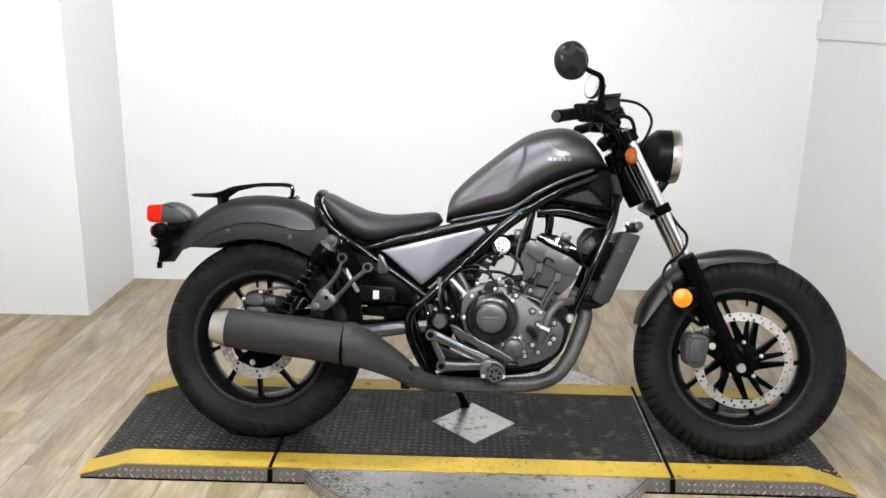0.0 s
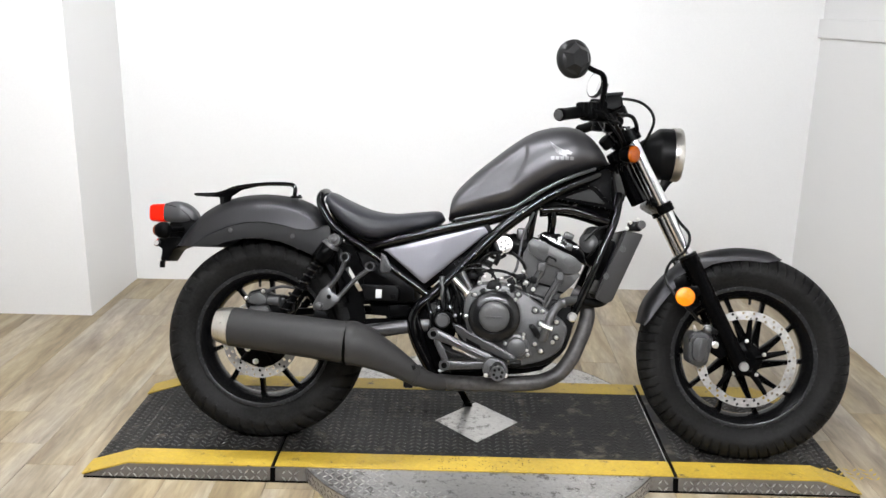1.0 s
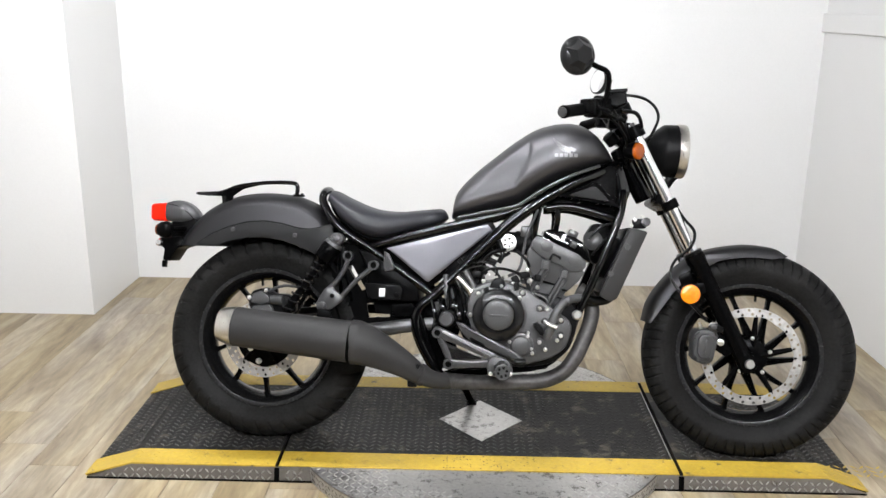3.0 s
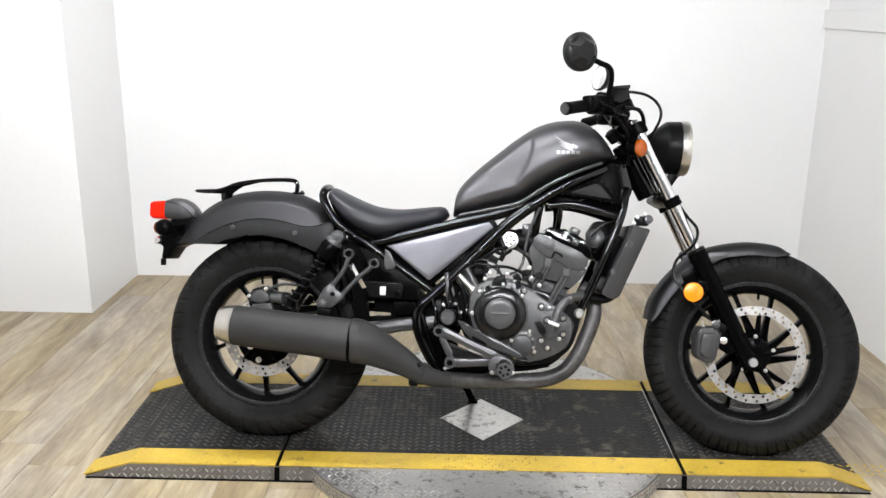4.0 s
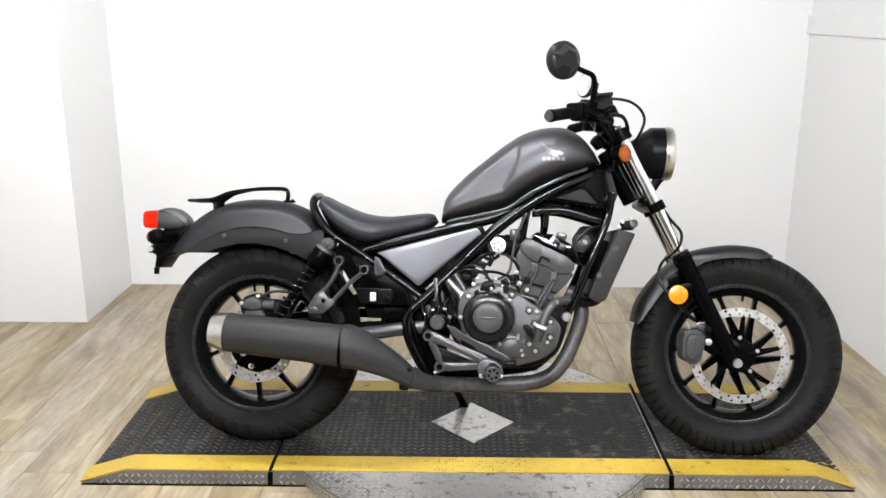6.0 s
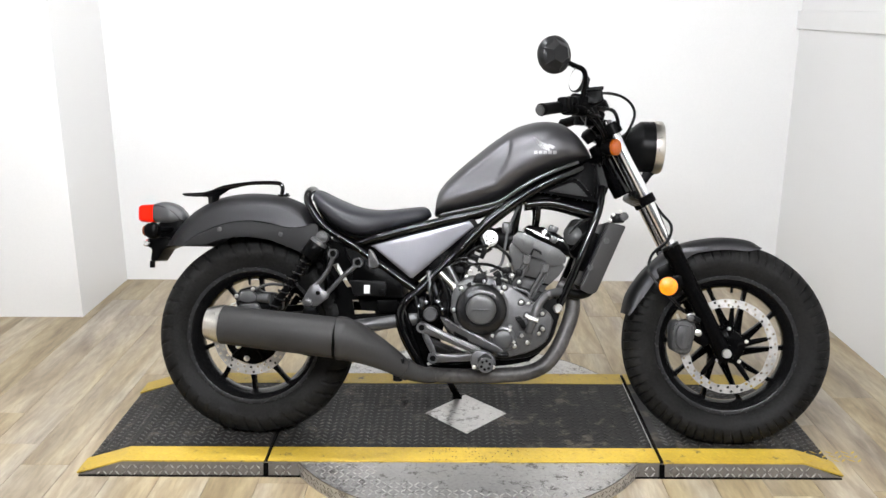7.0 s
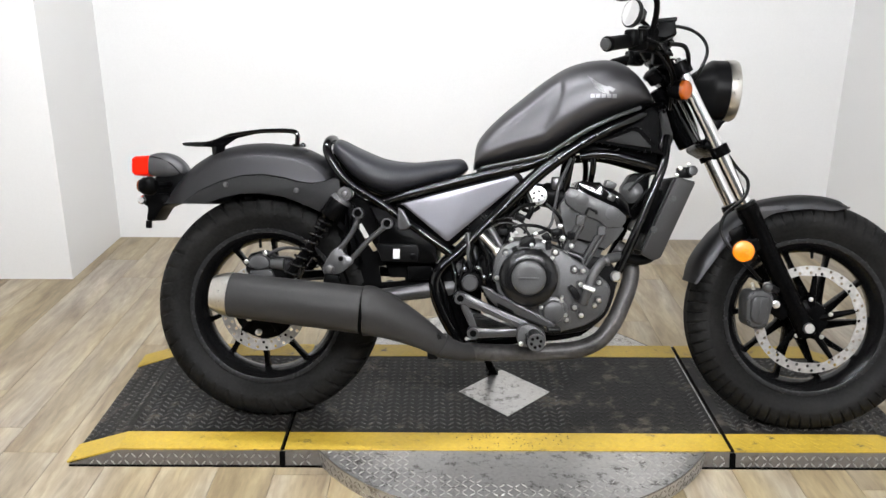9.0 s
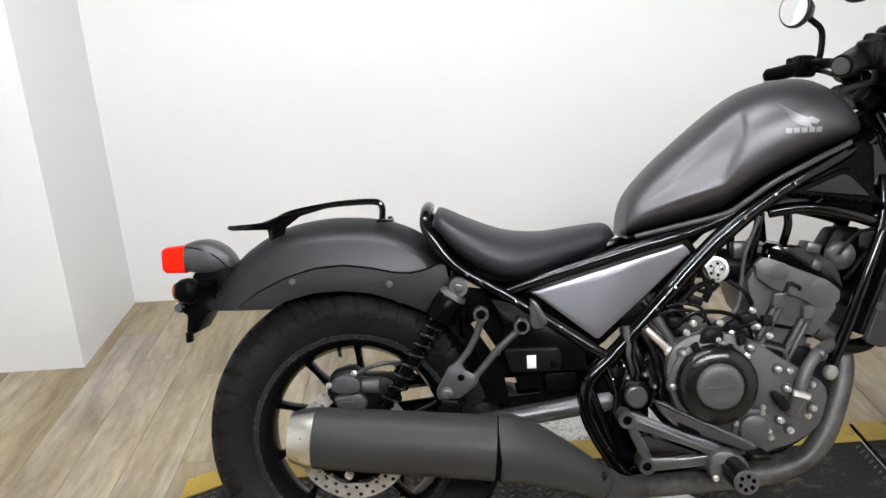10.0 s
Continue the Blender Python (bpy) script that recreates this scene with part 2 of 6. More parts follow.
def lathe(profile, origin, axis, n=40, bm=None, caps=True):
    """A turned body: profile of (along, radius) about the axis through origin."""
    bm = bm or bmesh.new()
    axis = Vector(axis).normalized()
    u = axis.orthogonal().normalized()
    v = axis.cross(u)
    rings(bm, [[Vector(origin) + axis * a + r * (math.cos(t) * u + math.sin(t) * v) for t in (2 * math.pi * k / n for k in range(n))] for a, r in profile], caps=caps)
    return bm


def slab(points, y0, y1, bevel=0.003, bm=None, segments=2):
    """A plate: an outline in x and z, thick from y0 to y1, with rounded edges."""
    made = bmesh.new()
    low = [made.verts.new((x, y0, z)) for x, z in points]
    high = [made.verts.new((x, y1, z)) for x, z in points]
    made.faces.new(low)
    made.faces.new(high[::-1])
    k = len(points)
    for i in range(k):
        made.faces.new((low[i], high[i], high[(i + 1) % k], low[(i + 1) % k]))
    bmesh.ops.recalc_face_normals(made, faces=made.faces[:])
    if bevel:
        bmesh.ops.bevel(made, geom=made.edges[:], offset=bevel, segments=segments, affect="EDGES", profile=0.5)
    return join(bm, made)


def join(bm, made):
    """Adds the second bmesh to the first."""
    if bm is None:
        return made
    me = bpy.data.meshes.new("tmp")
    made.to_mesh(me)
    made.free()
    bm.from_mesh(me)
    bpy.data.meshes.remove(me)
    return bm


def block(center, size, bevel=0.003, turn=None, bm=None, segments=2):
    made = bmesh.new()
    bmesh.ops.create_cube(made, size=1)
    bmesh.ops.scale(made, vec=size, verts=made.verts)
    if bevel:
        bmesh.ops.bevel(made, geom=made.edges[:], offset=bevel, segments=segments, affect="EDGES", profile=0.5)
    m = (turn or Matrix()).to_4x4()
    m.translation = Vector(center)
    bmesh.ops.transform(made, matrix=m, verts=made.verts)
    return join(bm, made)


def rounded(points, r, steps=4):
    """An outline with its corners rounded."""
    out, k = [], len(points)
    for i in range(k):
        p, a, b = Vector(points[i]), Vector(points[i - 1]), Vector(points[(i + 1) % k])
        s = min(r, (a - p).length * 0.45, (b - p).length * 0.45)
        q0, q1 = p + (a - p).normalized() * s, p + (b - p).normalized() * s
        for j in range(steps + 1):
            t = j / steps
            out.append(tuple((1 - t) ** 2 * q0 + 2 * t * (1 - t) * p + t * t * q1))
    return out


def mirrored(pts):
    return [(x, -y, z) for x, y, z in pts]


# ---- the room ----
LEFT, RIGHT, BACK, STEP, JOG, FRONT, HIGH = -2.23, 1.70, 4.36, 3.79, -1.665, -3.6, 2.9


def wall(name, lo, hi, label, mat=WALL):
    ob = part(name, block([(a + b) / 2 for a, b in zip(lo, hi)], [b - a for a, b in zip(lo, hi)], 0), mat, smooth=False)
    return tagged(ob, label, "wall", kind="structure")


T, BAY = 0.12, -0.2
wall("wall_back", (JOG - T, BACK, 0), (RIGHT + T, BACK + T, HIGH), "plain white painted back wall of the photo bay")
wall("wall_right", (RIGHT, BAY, 0), (RIGHT + T, BACK, HIGH), "plain white painted side wall with a trim board")
# Dark walls behind the view are added, so the bike mirrors little light.
wall("wall_shop_right", (RIGHT, FRONT, 0), (RIGHT + T, BAY, HIGH), "unseen dark side wall, added to keep reflections dark", DARK_WALL)
wall("wall_left", (LEFT - T, BAY, 0), (LEFT, STEP + T, HIGH), "plain white painted side wall")
wall("wall_shop_left", (LEFT - T, FRONT, 0), (LEFT, BAY, HIGH), "unseen dark side wall, added to keep reflections dark", DARK_WALL)
wall("wall_jog", (LEFT, STEP, 0), (JOG - T, STEP + T, HIGH), "white painted face of the wall's boxed-out corner")
wall("wall_jog_side", (JOG - T, STEP, 0), (JOG, BACK, HIGH), "white painted return of the boxed-out corner")
# Unseen end wall, dark for the same reason.
wall("wall_front", (LEFT - T, FRONT - T, 0), (RIGHT + T, FRONT, HIGH), "unseen dark end wall, added to keep reflections dark", DARK_WALL)
tagged(part("trim", slab(rounded([(0, 0), (0.085, 0), (0.085, 0.016), (0, 0.016)], 0.004), BAY, BACK, 0), WALL), "white painted horizontal trim board on the side wall", "trim", kind="structure").matrix_basis = Matrix(((0, 0, -1, RIGHT), (0, 1, 0, 0), (1, 0, 0, 1.275), (0, 0, 0, 1)))
# Ceiling is out of view; dark so that upper faces mirror little light.
tagged(part("ceiling", block(((LEFT + RIGHT) / 2, (FRONT + BACK) / 2, HIGH + 0.05), (RIGHT - LEFT + 2 * T, BACK - FRONT + 2 * T, 0.1), 0), CEILING, smooth=False), "unseen ceiling with batten lights, made dark to keep reflections dark", "ceiling", kind="structure")


def ceiling_light(x, y):
    """A batten with one bare round tube below it."""
    e = tagged(new("ceiling_light"), "white batten with one bare glowing LED tube", "ceiling light", "ceiling batten lights")
    e.matrix_basis = pose(x, y, HIGH - 0.7)
    body = part("batten", block((0, 0, 0.045), (1.24, 0.06, 0.05), 0.006), WHITE, e)
    for s in (-1, 1):
        part("end_clip", block((s * 0.605, 0, 0.005), (0.02, 0.035, 0.05), 0.004), WHITE, e)
        part("hanger", tube([(s * 0.4, 0, 0.07), (s * 0.4, 0, 0.7)], 0.004, 8, 1), STEEL, e)
    part("tube", lathe([(-0.595, 0.019), (0.595, 0.019)], (0, 0, 0), (1, 0, 0), 16), GLOW, e, "glowing white tube")
    return e


first_light = ceiling_light(-0.58, 0.45)
for lx, ly in ((0.72, 0.45), (0.07, 0.15), (-0.55, 2.40)):
    copy_thing(first_light, pose(lx, ly, HIGH - 0.7))

# floor: boards of wood-look vinyl along y on a dark bed
floor = tagged(part("floor", block(((LEFT + RIGHT) / 2, (FRONT + BACK) / 2, -0.055), (RIGHT - LEFT + 0.2, BACK - FRONT + 0.2, 0.1), 0), SUBFLOOR, smooth=False), "wood-look vinyl plank floor in beige and grey-brown", "floor", kind="structure")
PLANK_W, PLANK_L = 0.152, 1.22


def lay_floor():
    def board(length):
        b = bmesh.new()
        w, g = PLANK_W, 0.0006
        top = [(g, g), (w - g, g), (w - g, length - g), (g, length - g)]
        rings(b, [[(x, y, -0.005) for x, y in top], [(x, y, -0.0006) for x, y in top], [(x + (0.0008 if x < w / 2 else -0.0008), y + (0.0008 if y < length / 2 else -0.0008), 0.0) for x, y in top]])
        return b
    full = None
    rng = random.Random(5)
    cols = math.ceil((RIGHT - LEFT) / PLANK_W)
    for c in range(cols):
        y = FRONT - rng.random() * PLANK_L
        while y < BACK:
            if full is None:
                full = part("plank", board(PLANK_L), PLANK, floor, smooth=False)
                full.matrix_basis = pose(LEFT + c * PLANK_W, y, 0)
            else:
                again(full, pose(LEFT + c * PLANK_W, y, 0))
            y += PLANK_L


# ---- the lift platform ----
TOP = 0.047
X0, X1, K0, K1, NEAR, FAR, SKIRT = -1.115, 1.209, -0.978, 1.088, 2.412, 3.06, 0.012
SEAMS = (-0.54, 0.66)
MID, HUB, DISC_R = 2.733, 0.073, 0.608
lift = tagged(new("motorcycle_lift"), "low black tread-plate motorcycle turntable lift with yellow edges, scuffed", "vehicle lift")


def prism(outline, z0, z1, bm=None):
    """An upright body over an outline in x and y."""
    bm = bm or bmesh.new()
    rings(bm, [[(x, y, z0) for x, y in outline], [(x, y, z1) for x, y in outline]])
    return bm


def section(x0, x1, ramp=None):
    """One length of the deck, with a sloping end where ramp names the side."""
    pts = [(x0, 0), (x1, 0), (x1, TOP), (x0, TOP)]
    if ramp == "left":
        pts = [(X0, 0), (x1, 0), (x1, TOP), (K0, TOP), (X0, 0.003)]
    if ramp == "right":
        pts = [(x0, 0), (X1, 0), (X1, 0.003), (K1, TOP), (x0, TOP)]
    return slab(pts, NEAR, FAR, 0)


G = 0.0055
part("deck_section", section(X0, SEAMS[0] - G, "left"), DECK, lift, smooth=False)
part("deck_section", section(SEAMS[0] + G, SEAMS[1] - G), DECK, lift, smooth=False)
part("deck_section", section(SEAMS[1] + G, X1, "right"), DECK, lift, smooth=False)
for s in SEAMS:
    if s > 0:
        part("seam_edge", block((s - G - 0.003, (NEAR + FAR) / 2, TOP), (0.003, FAR - NEAR - 0.16, 0.003), 0), SMOOTH_PLATE, lift, "bare worn metal edge", smooth=False)
    part("seam_strip", block((s, (NEAR + FAR) / 2, 0.018), (2 * G, FAR - NEAR - 0.01, 0.03), 0), GAP, lift, smooth=False)


def stripe(y0, y1, a, b, left=False, right=False):
    h = 0.0012
    pts = [(a, TOP - 0.002), (b, TOP - 0.002), (b, TOP + h), (a, TOP + h)]
    if left:
        pts = [(X0 - 0.004, 0.002), (K0, TOP - 0.004), (b, TOP - 0.004), (b, TOP + h), (K0 - 0.001, TOP + h), (X0 - 0.006, 0.006)]
    if right:
        pts = [(a, TOP - 0.004), (K1, TOP - 0.004), (X1 + 0.004, 0.002), (X1 + 0.006, 0.006), (K1 + 0.001, TOP + h), (a, TOP + h)]
    part("yellow_edge_stripe", slab(pts, y0, y1, 0), YELLOW, lift, smooth=False)


for y0, y1 in ((NEAR - 0.002, NEAR + 0.084), (FAR - 0.085, FAR + 0.002)):
    stripe(y0, y1, X0, SEAMS[0] - G, left=True)
    stripe(y0, y1, SEAMS[0] + G, SEAMS[1] - G)
    stripe(y0, y1, SEAMS[1] + G, X1, right=True)


def lug(bm, c, u, v, w, length, width, height):
    """One raised tread mark: a long low hipped bump on the plane of u and v."""
    c, u, v, w = Vector(c), Vector(u), Vector(v), Vector(w)
    base = [c + u * length / 2, c + v * width / 2, c - u * length / 2, c - v * width / 2]
    top = [c + u * length * 0.28 + w * height, c + v * width * 0.2 + w * height, c - u * length * 0.28 + w * height, c - v * width * 0.2 + w * height]
    b = [bm.verts.new(p) for p in base]
    t = [bm.verts.new(p) for p in top]
    for i in range(4):
        bm.faces.new((b[i], b[(i + 1) % 4], t[(i + 1) % 4], t[i]))
    bm.faces.new(t)


def tread(origin, ex, ey, ez, nx, ny, pitch, keep, size, rows=False):
    """Crossed tread marks where keep(x, y) holds; rows: in zigzag rows."""
    bm = bmesh.new()
    o, ex, ey, ez = Vector(origin), Vector(ex), Vector(ey), Vector(ez)
    for i in range(nx):
        for j in range(ny):
            x, y = (i + 0.5) * pitch, (j + 0.5) * pitch
            if keep(x, y):
                s = 1 if (i if rows else i + j) % 2 else -1
                u = (ex + s * ey).normalized()
                lug(bm, o + ex * x + ey * y, u, (ex - s * ey).normalized(), ez, *size)
    return bm


def stuff(name, bm, mat, label):
    return tagged(part(name, bm, mat, lift, label, smooth=False), kind="stuff")


def deck_part(worn_half):
    """Says where the deck's tread stands: crisp on one part, trodden flat on the other."""
    def keep(x, y):
        X, Y = K0 + x, NEAR + 0.1 + y
        d = abs(X - HUB) / 0.137 + abs(Y - MID) / 0.146
        edge = 0.26 + 0.16 * noise.noise((X * 5, Y * 6, 1.0)) + 0.05 * noise.noise((X * 30, Y * 30, 3.0))
        return d > 1.05 and all(abs(X - s) > 0.018 for s in SEAMS) and Y < FAR - 0.09 and (edge < X < 0.62) == worn_half
    return keep


stuff("tread_pattern", tread((K0, NEAR + 0.1, TOP), (1, 0, 0), (0, 1, 0), (0, 0, 1), 92, 22, 0.0225, deck_part(False), (0.0292, 0.0080, 0.0020), True), DECK_LUG, "raised tread marks of the black deck")
stuff("tread_pattern", tread((K0, NEAR + 0.1, TOP), (1, 0, 0), (0, 1, 0), (0, 0, 1), 92, 22, 0.0225, deck_part(True), (0.0292, 0.0080, 0.0007), True), DECK, "trodden tread marks of the black deck")


def on_stripe(scuffed):
    def keep(x, y):
        X, Y = K0 + x, NEAR + y
        bare = noise.noise((X * 190, Y * 230, 8.0)) + 0.75 * math.exp(-((X - 0.08) / 0.24) ** 2) > 0.88
        return all(abs(X - s) > 0.02 for s in SEAMS) and bare == scuffed
    return keep


stuff("tread_pattern", tread((K0, NEAR + 0.002, TOP + 0.0011), (1, 0, 0), (0, 1, 0), (0, 0, 1), 92, 3, 0.0245, on_stripe(False), (0.0285, 0.0078, 0.0010), True), YELLOW, "painted tread marks under the yellow stripe")
stuff("tread_pattern", tread((K0, NEAR + 0.002, TOP + 0.0011), (1, 0, 0), (0, 1, 0), (0, 0, 1), 205, 8, 0.0101, on_stripe(True), (0.0085, 0.0030, 0.0012)), DECK_LUG, "tread marks worn bare of yellow paint")
slope_l, slope_r = (Vector((K0 - X0, 0, TOP)).normalized(), Vector((K1 - X1, 0, TOP)).normalized())
for base, s in ((X0, slope_l), (X1, slope_r)):
    up = Vector((-s.z, 0, s.x)) if s.x > 0 else Vector((s.z, 0, -s.x))
    stuff("tread_pattern", tread(Vector((base, NEAR + 0.1, 0.003)), s, (0, 1, 0), up, 6, 20, 0.0225, lambda x, y: True, (0.0290, 0.0080, 0.0020), True), DECK_LUG, "raised tread marks of the ramp end")
# sloping side skirts
for top_y, e in ((NEAR, -1), (FAR, 1)):
    low_y = top_y + e * SKIRT
    bm = bmesh.new()
    a, b, c, d, f, g = (bm.verts.new(v) for v in ((X0 + 0.004, low_y, 0.0005), (X1 - 0.004, low_y, 0.0005), (K1, top_y + e * 0.001, TOP - 0.003), (K0, top_y + e * 0.001, TOP - 0.003), (X0 + 0.004, top_y, 0.0005), (X1 - 0.004, top_y, 0.0005)))
    for face in ((a, b, c, d), (a, f, g, b), (a, d, f), (b, g, c), (d, c, g, f)):
        bm.faces.new(face)
    part("side_skirt", bm, PLATE, lift, "bare silver tread-plate skirt", smooth=False)
    part("skirt_foot", block(((X0 + X1) / 2, low_y + e * 0.002, 0.002), (X1 - X0 - 0.01, 0.004, 0.004), 0), GAP, lift, smooth=False)
UP = Vector((0, SKIRT, TOP - 0.003)).normalized()


def on_skirt(x, h):
    X, Z = X0 + x, h * UP.z
    gone = any(abs(X - s) < 0.022 for s in SEAMS) or abs(X - HUB) < 0.53
    return not gone and Z < TOP - 0.010 and Z > 0.006 and (X > K0 or (X - X0) / (K0 - X0) * TOP > Z + 0.012) and (X < K1 or (X1 - X) / (X1 - K1) * TOP > Z + 0.012)


stuff("tread_pattern", tread((X0, NEAR - SKIRT, 0.0005), (1, 0, 0), UP, UP.cross(Vector((1, 0, 0))) * -1, 124, 3, 0.0187, on_skirt, (0.0205, 0.0056, 0.0030)), BRIGHT_LUG, "bright raised marks of the side skirt")
for s in SEAMS:
    part("skirt_gap", block((s, NEAR - SKIRT / 2 - 0.003, 0.0215), (0.014, SKIRT * 0.9, 0.041), 0, Euler((-math.atan2(SKIRT, TOP), 0, 0)).to_matrix()), GAP, lift, smooth=False)

# round turntable wings in front of and behind the deck
for side in (-1, 1):
    edge = NEAR - 0.003 if side < 0 else FAR + 0.0045
    half = math.sqrt(DISC_R**2 - (edge - MID) ** 2)
    a0 = math.atan2(edge - MID, half)
    a1 = math.pi - a0 if side > 0 else -math.pi - a0
    arc = [(HUB + DISC_R * math.cos(a0 + (a1 - a0) * k / 48), MID + DISC_R * math.sin(a0 + (a1 - a0) * k / 48)) for k in range(49)]
    part("turntable_wing", prism(arc if side > 0 else arc[::-1], 0.0005, TOP - 0.002), SMOOTH_PLATE, lift, "round bare silver turntable wing, worn smooth", smooth=False)
    part("wing_rim", tube([(x, y, TOP - 0.003) for x, y in arc[::4]], 0.0022, 6, 4), PLATE, lift)

    def on_wing(x, y, side=side, edge=edge):
        X, Y = HUB - DISC_R + x, (edge - y if side < 0 else edge + y)
        r = math.hypot(X - HUB, Y - MID)
        bald = math.hypot((X - HUB - 0.02) / 0.30, (Y - edge) / 0.16)
        return r < DISC_R - 0.012 and abs(Y - edge) > 0.008 and (bald > 1 + 0.25 * noise.noise((X * 9, Y * 9, 0)) or side > 0 and bald > 0.5)

    stuff("tread_pattern", tread((HUB - DISC_R, edge, TOP - 0.002), (1, 0, 0), (0, side, 0), (0, 0, 1), 65, 16, 0.0187, on_wing, (0.0205, 0.0050, 0.0019)), BRIGHT_LUG, "raised tread marks of the turntable wing")
    bm = bmesh.new()
    k = 0
    for i in range(1, 74):
        a = a0 + (a1 - a0) * i / 74
        for zz in (0.012, 0.03):
            k += 1
            out = Vector((math.cos(a), math.sin(a), 0))
            t = Vector((-math.sin(a), math.cos(a), 0))
            s = 1 if (i + (zz > 0.02)) % 2 else -1
            u = (t + s * Vector((0, 0, 1))).normalized()
            lug(bm, Vector((HUB, MID, zz)) + out * (DISC_R + 0.0001), u, (t - s * Vector((0, 0, 1))).normalized(), out, 0.019, 0.0046, 0.0015)
    stuff("tread_pattern", bm, PLATE, "raised tread marks round the turntable's rim")
dia = [(HUB - 0.137, MID), (HUB, MID - 0.146), (HUB + 0.137, MID), (HUB, MID + 0.146)]
part("centre_plate", prism(dia, TOP - 0.001, TOP + 0.0018), SMOOTH_PLATE, lift, "bare silver diamond-shaped plate, scratched", smooth=False)
stuff("tread_pattern", tread((HUB - 0.14, MID - 0.15, TOP + 0.0017), (1, 0, 0), (0, 1, 0), (0, 0, 1), 15, 16, 0.0187, lambda x, y: abs(x - 0.14) / 0.137 + abs(y - 0.15) / 0.146 < 0.90, (0.020, 0.0060, 0.0005)), SMOOTH_PLATE, "worn tread marks of the diamond plate")

# ---- the motorcycle: x ahead from the rear axle, y to its left, z up, on its side stand ----
bike = tagged(new("motorcycle"), "matte dark grey bobber-style cruiser motorcycle leaning on its side stand", "motorcycle")
bike.matrix_basis = pose(-0.609, 2.612, TOP - 0.002, 0, 0, -2.3) @ pose(0, 0, 0, -16.0, 0, 0)
WHEEL_Z, BASE = 0.314, 1.486


def tyre(cx, half, radius, inner, cuts, slant, width, span):
    """A tyre with a rounded section and slanted tread cuts."""
    bm = bmesh.new()
    n, m = 768, 36
    loops = []
    for i in range(n):
        a = 2 * math.pi * i / n
        loop = []
        for j in range(m + 1):
            v = -1 + 2 * j / m
            s = abs(v)
            ang = s * 2.35
            y = half * math.sin(min(ang, math.pi / 2)) if ang < math.pi / 2 else half * (1 - 0.42 * ((ang - math.pi / 2) / (2.35 - math.pi / 2)) ** 1.6)
            r = radius - (radius - inner) * (0.5 * (1 - math.cos(min(ang, math.pi / 2))) if ang < math.pi / 2 else 0.5 + 0.5 * ((ang - math.pi / 2) / (2.35 - math.pi / 2)))
            ph = (i / n * cuts + s * slant + (0.5 if v > 0 else 0)) % 1
            if span[0] < s < span[1] and ph < width:
                r -= 0.0072
            if abs(s - 0.10) < 0.03:
                r -= 0.003
            if abs(s - 0.86) < 0.02 or abs(s - 0.70) < 0.012:
                r += 0.0012
            loop.append((cx + r * math.cos(a), math.copysign(y, v), WHEEL_Z + r * math.sin(a)))
        loops.append(loop)
    vs = [[bm.verts.new(p) for p in loop] for loop in loops]
    for i in range(n):
        for j in range(m):
            bm.faces.new((vs[i][j], vs[i][j + 1], vs[(i + 1) % n][j + 1], vs[(i + 1) % n][j]))
    return bm


def disc_plate(cx, y, inner, outer, holes, rows, hole_r, scallop=0.0):
    """A drilled brake disc."""
    bm = bmesh.new()

    def circle(x, z, r, k, wave=0.0):
        vs = [bm.verts.new((x + (r + wave * math.cos(10 * 2 * math.pi * i / k)) * math.cos(2 * math.pi * i / k), y, z + (r + wave * math.cos(10 * 2 * math.pi * i / k)) * math.sin(2 * math.pi * i / k))) for i in range(k)]
        for i in range(k):
            bm.edges.new((vs[i], vs[(i + 1) % k]))

    circle(cx, WHEEL_Z, outer, 80)
    circle(cx, WHEEL_Z, inner, 80, scallop)
    for h in range(holes):
        for r in range(rows):
            a = 2 * math.pi * (h + 0.33 * r) / holes
            rr = inner + (outer - inner) * (0.25 + 0.5 * r / max(1, rows - 1))
            circle(cx + rr * math.cos(a), WHEEL_Z + rr * math.sin(a), hole_r, 7)
    bmesh.ops.triangle_fill(bm, use_beauty=True, edges=bm.edges[:])
    ret = bmesh.ops.extrude_face_region(bm, geom=bm.faces[:])
    bmesh.ops.translate(bm, vec=(0, -0.005, 0), verts=[g for g in ret["geom"] if isinstance(g, bmesh.types.BMVert)])
    return bm


def spoke(cx, a, off, r0, r1, w0, w1, y0):
    """One cast spoke at angle a, set off sideways from the hub's centre, with a groove down its face."""
    d, side, yv = Vector((math.cos(a), 0, math.sin(a))), Vector((math.sin(a), 0, -math.cos(a))), Vector((0, 1, 0))
    hub = Vector((cx, 0, WHEEL_Z)) + side * off
    loops = []
    for t, k in ((0, 1.5), (0.16, 1.1), (0.4, 1.0), (0.75, 0.95), (0.9, 1.15), (1.0, 1.9)):
        c = hub + d * (r0 + (r1 - r0) * t) + yv * y0 * (1 - t)
        w = (w0 + (w1 - w0) * min(1, t * 1.3)) * k
        h = 0.021 - 0.006 * t
        loops.append([c + side * w * sx + yv * h * sy for sx, sy in ((-1, -0.5), (-0.8, -1), (-0.35, -1), (-0.2, -0.45), (0.2, -0.45), (0.35, -1), (0.8, -1), (1, -0.5), (1, 0.5), (0.6, 1), (-0.6, 1), (-1, 0.5))])
    bm = bmesh.new()
    rings(bm, loops)
    return bm


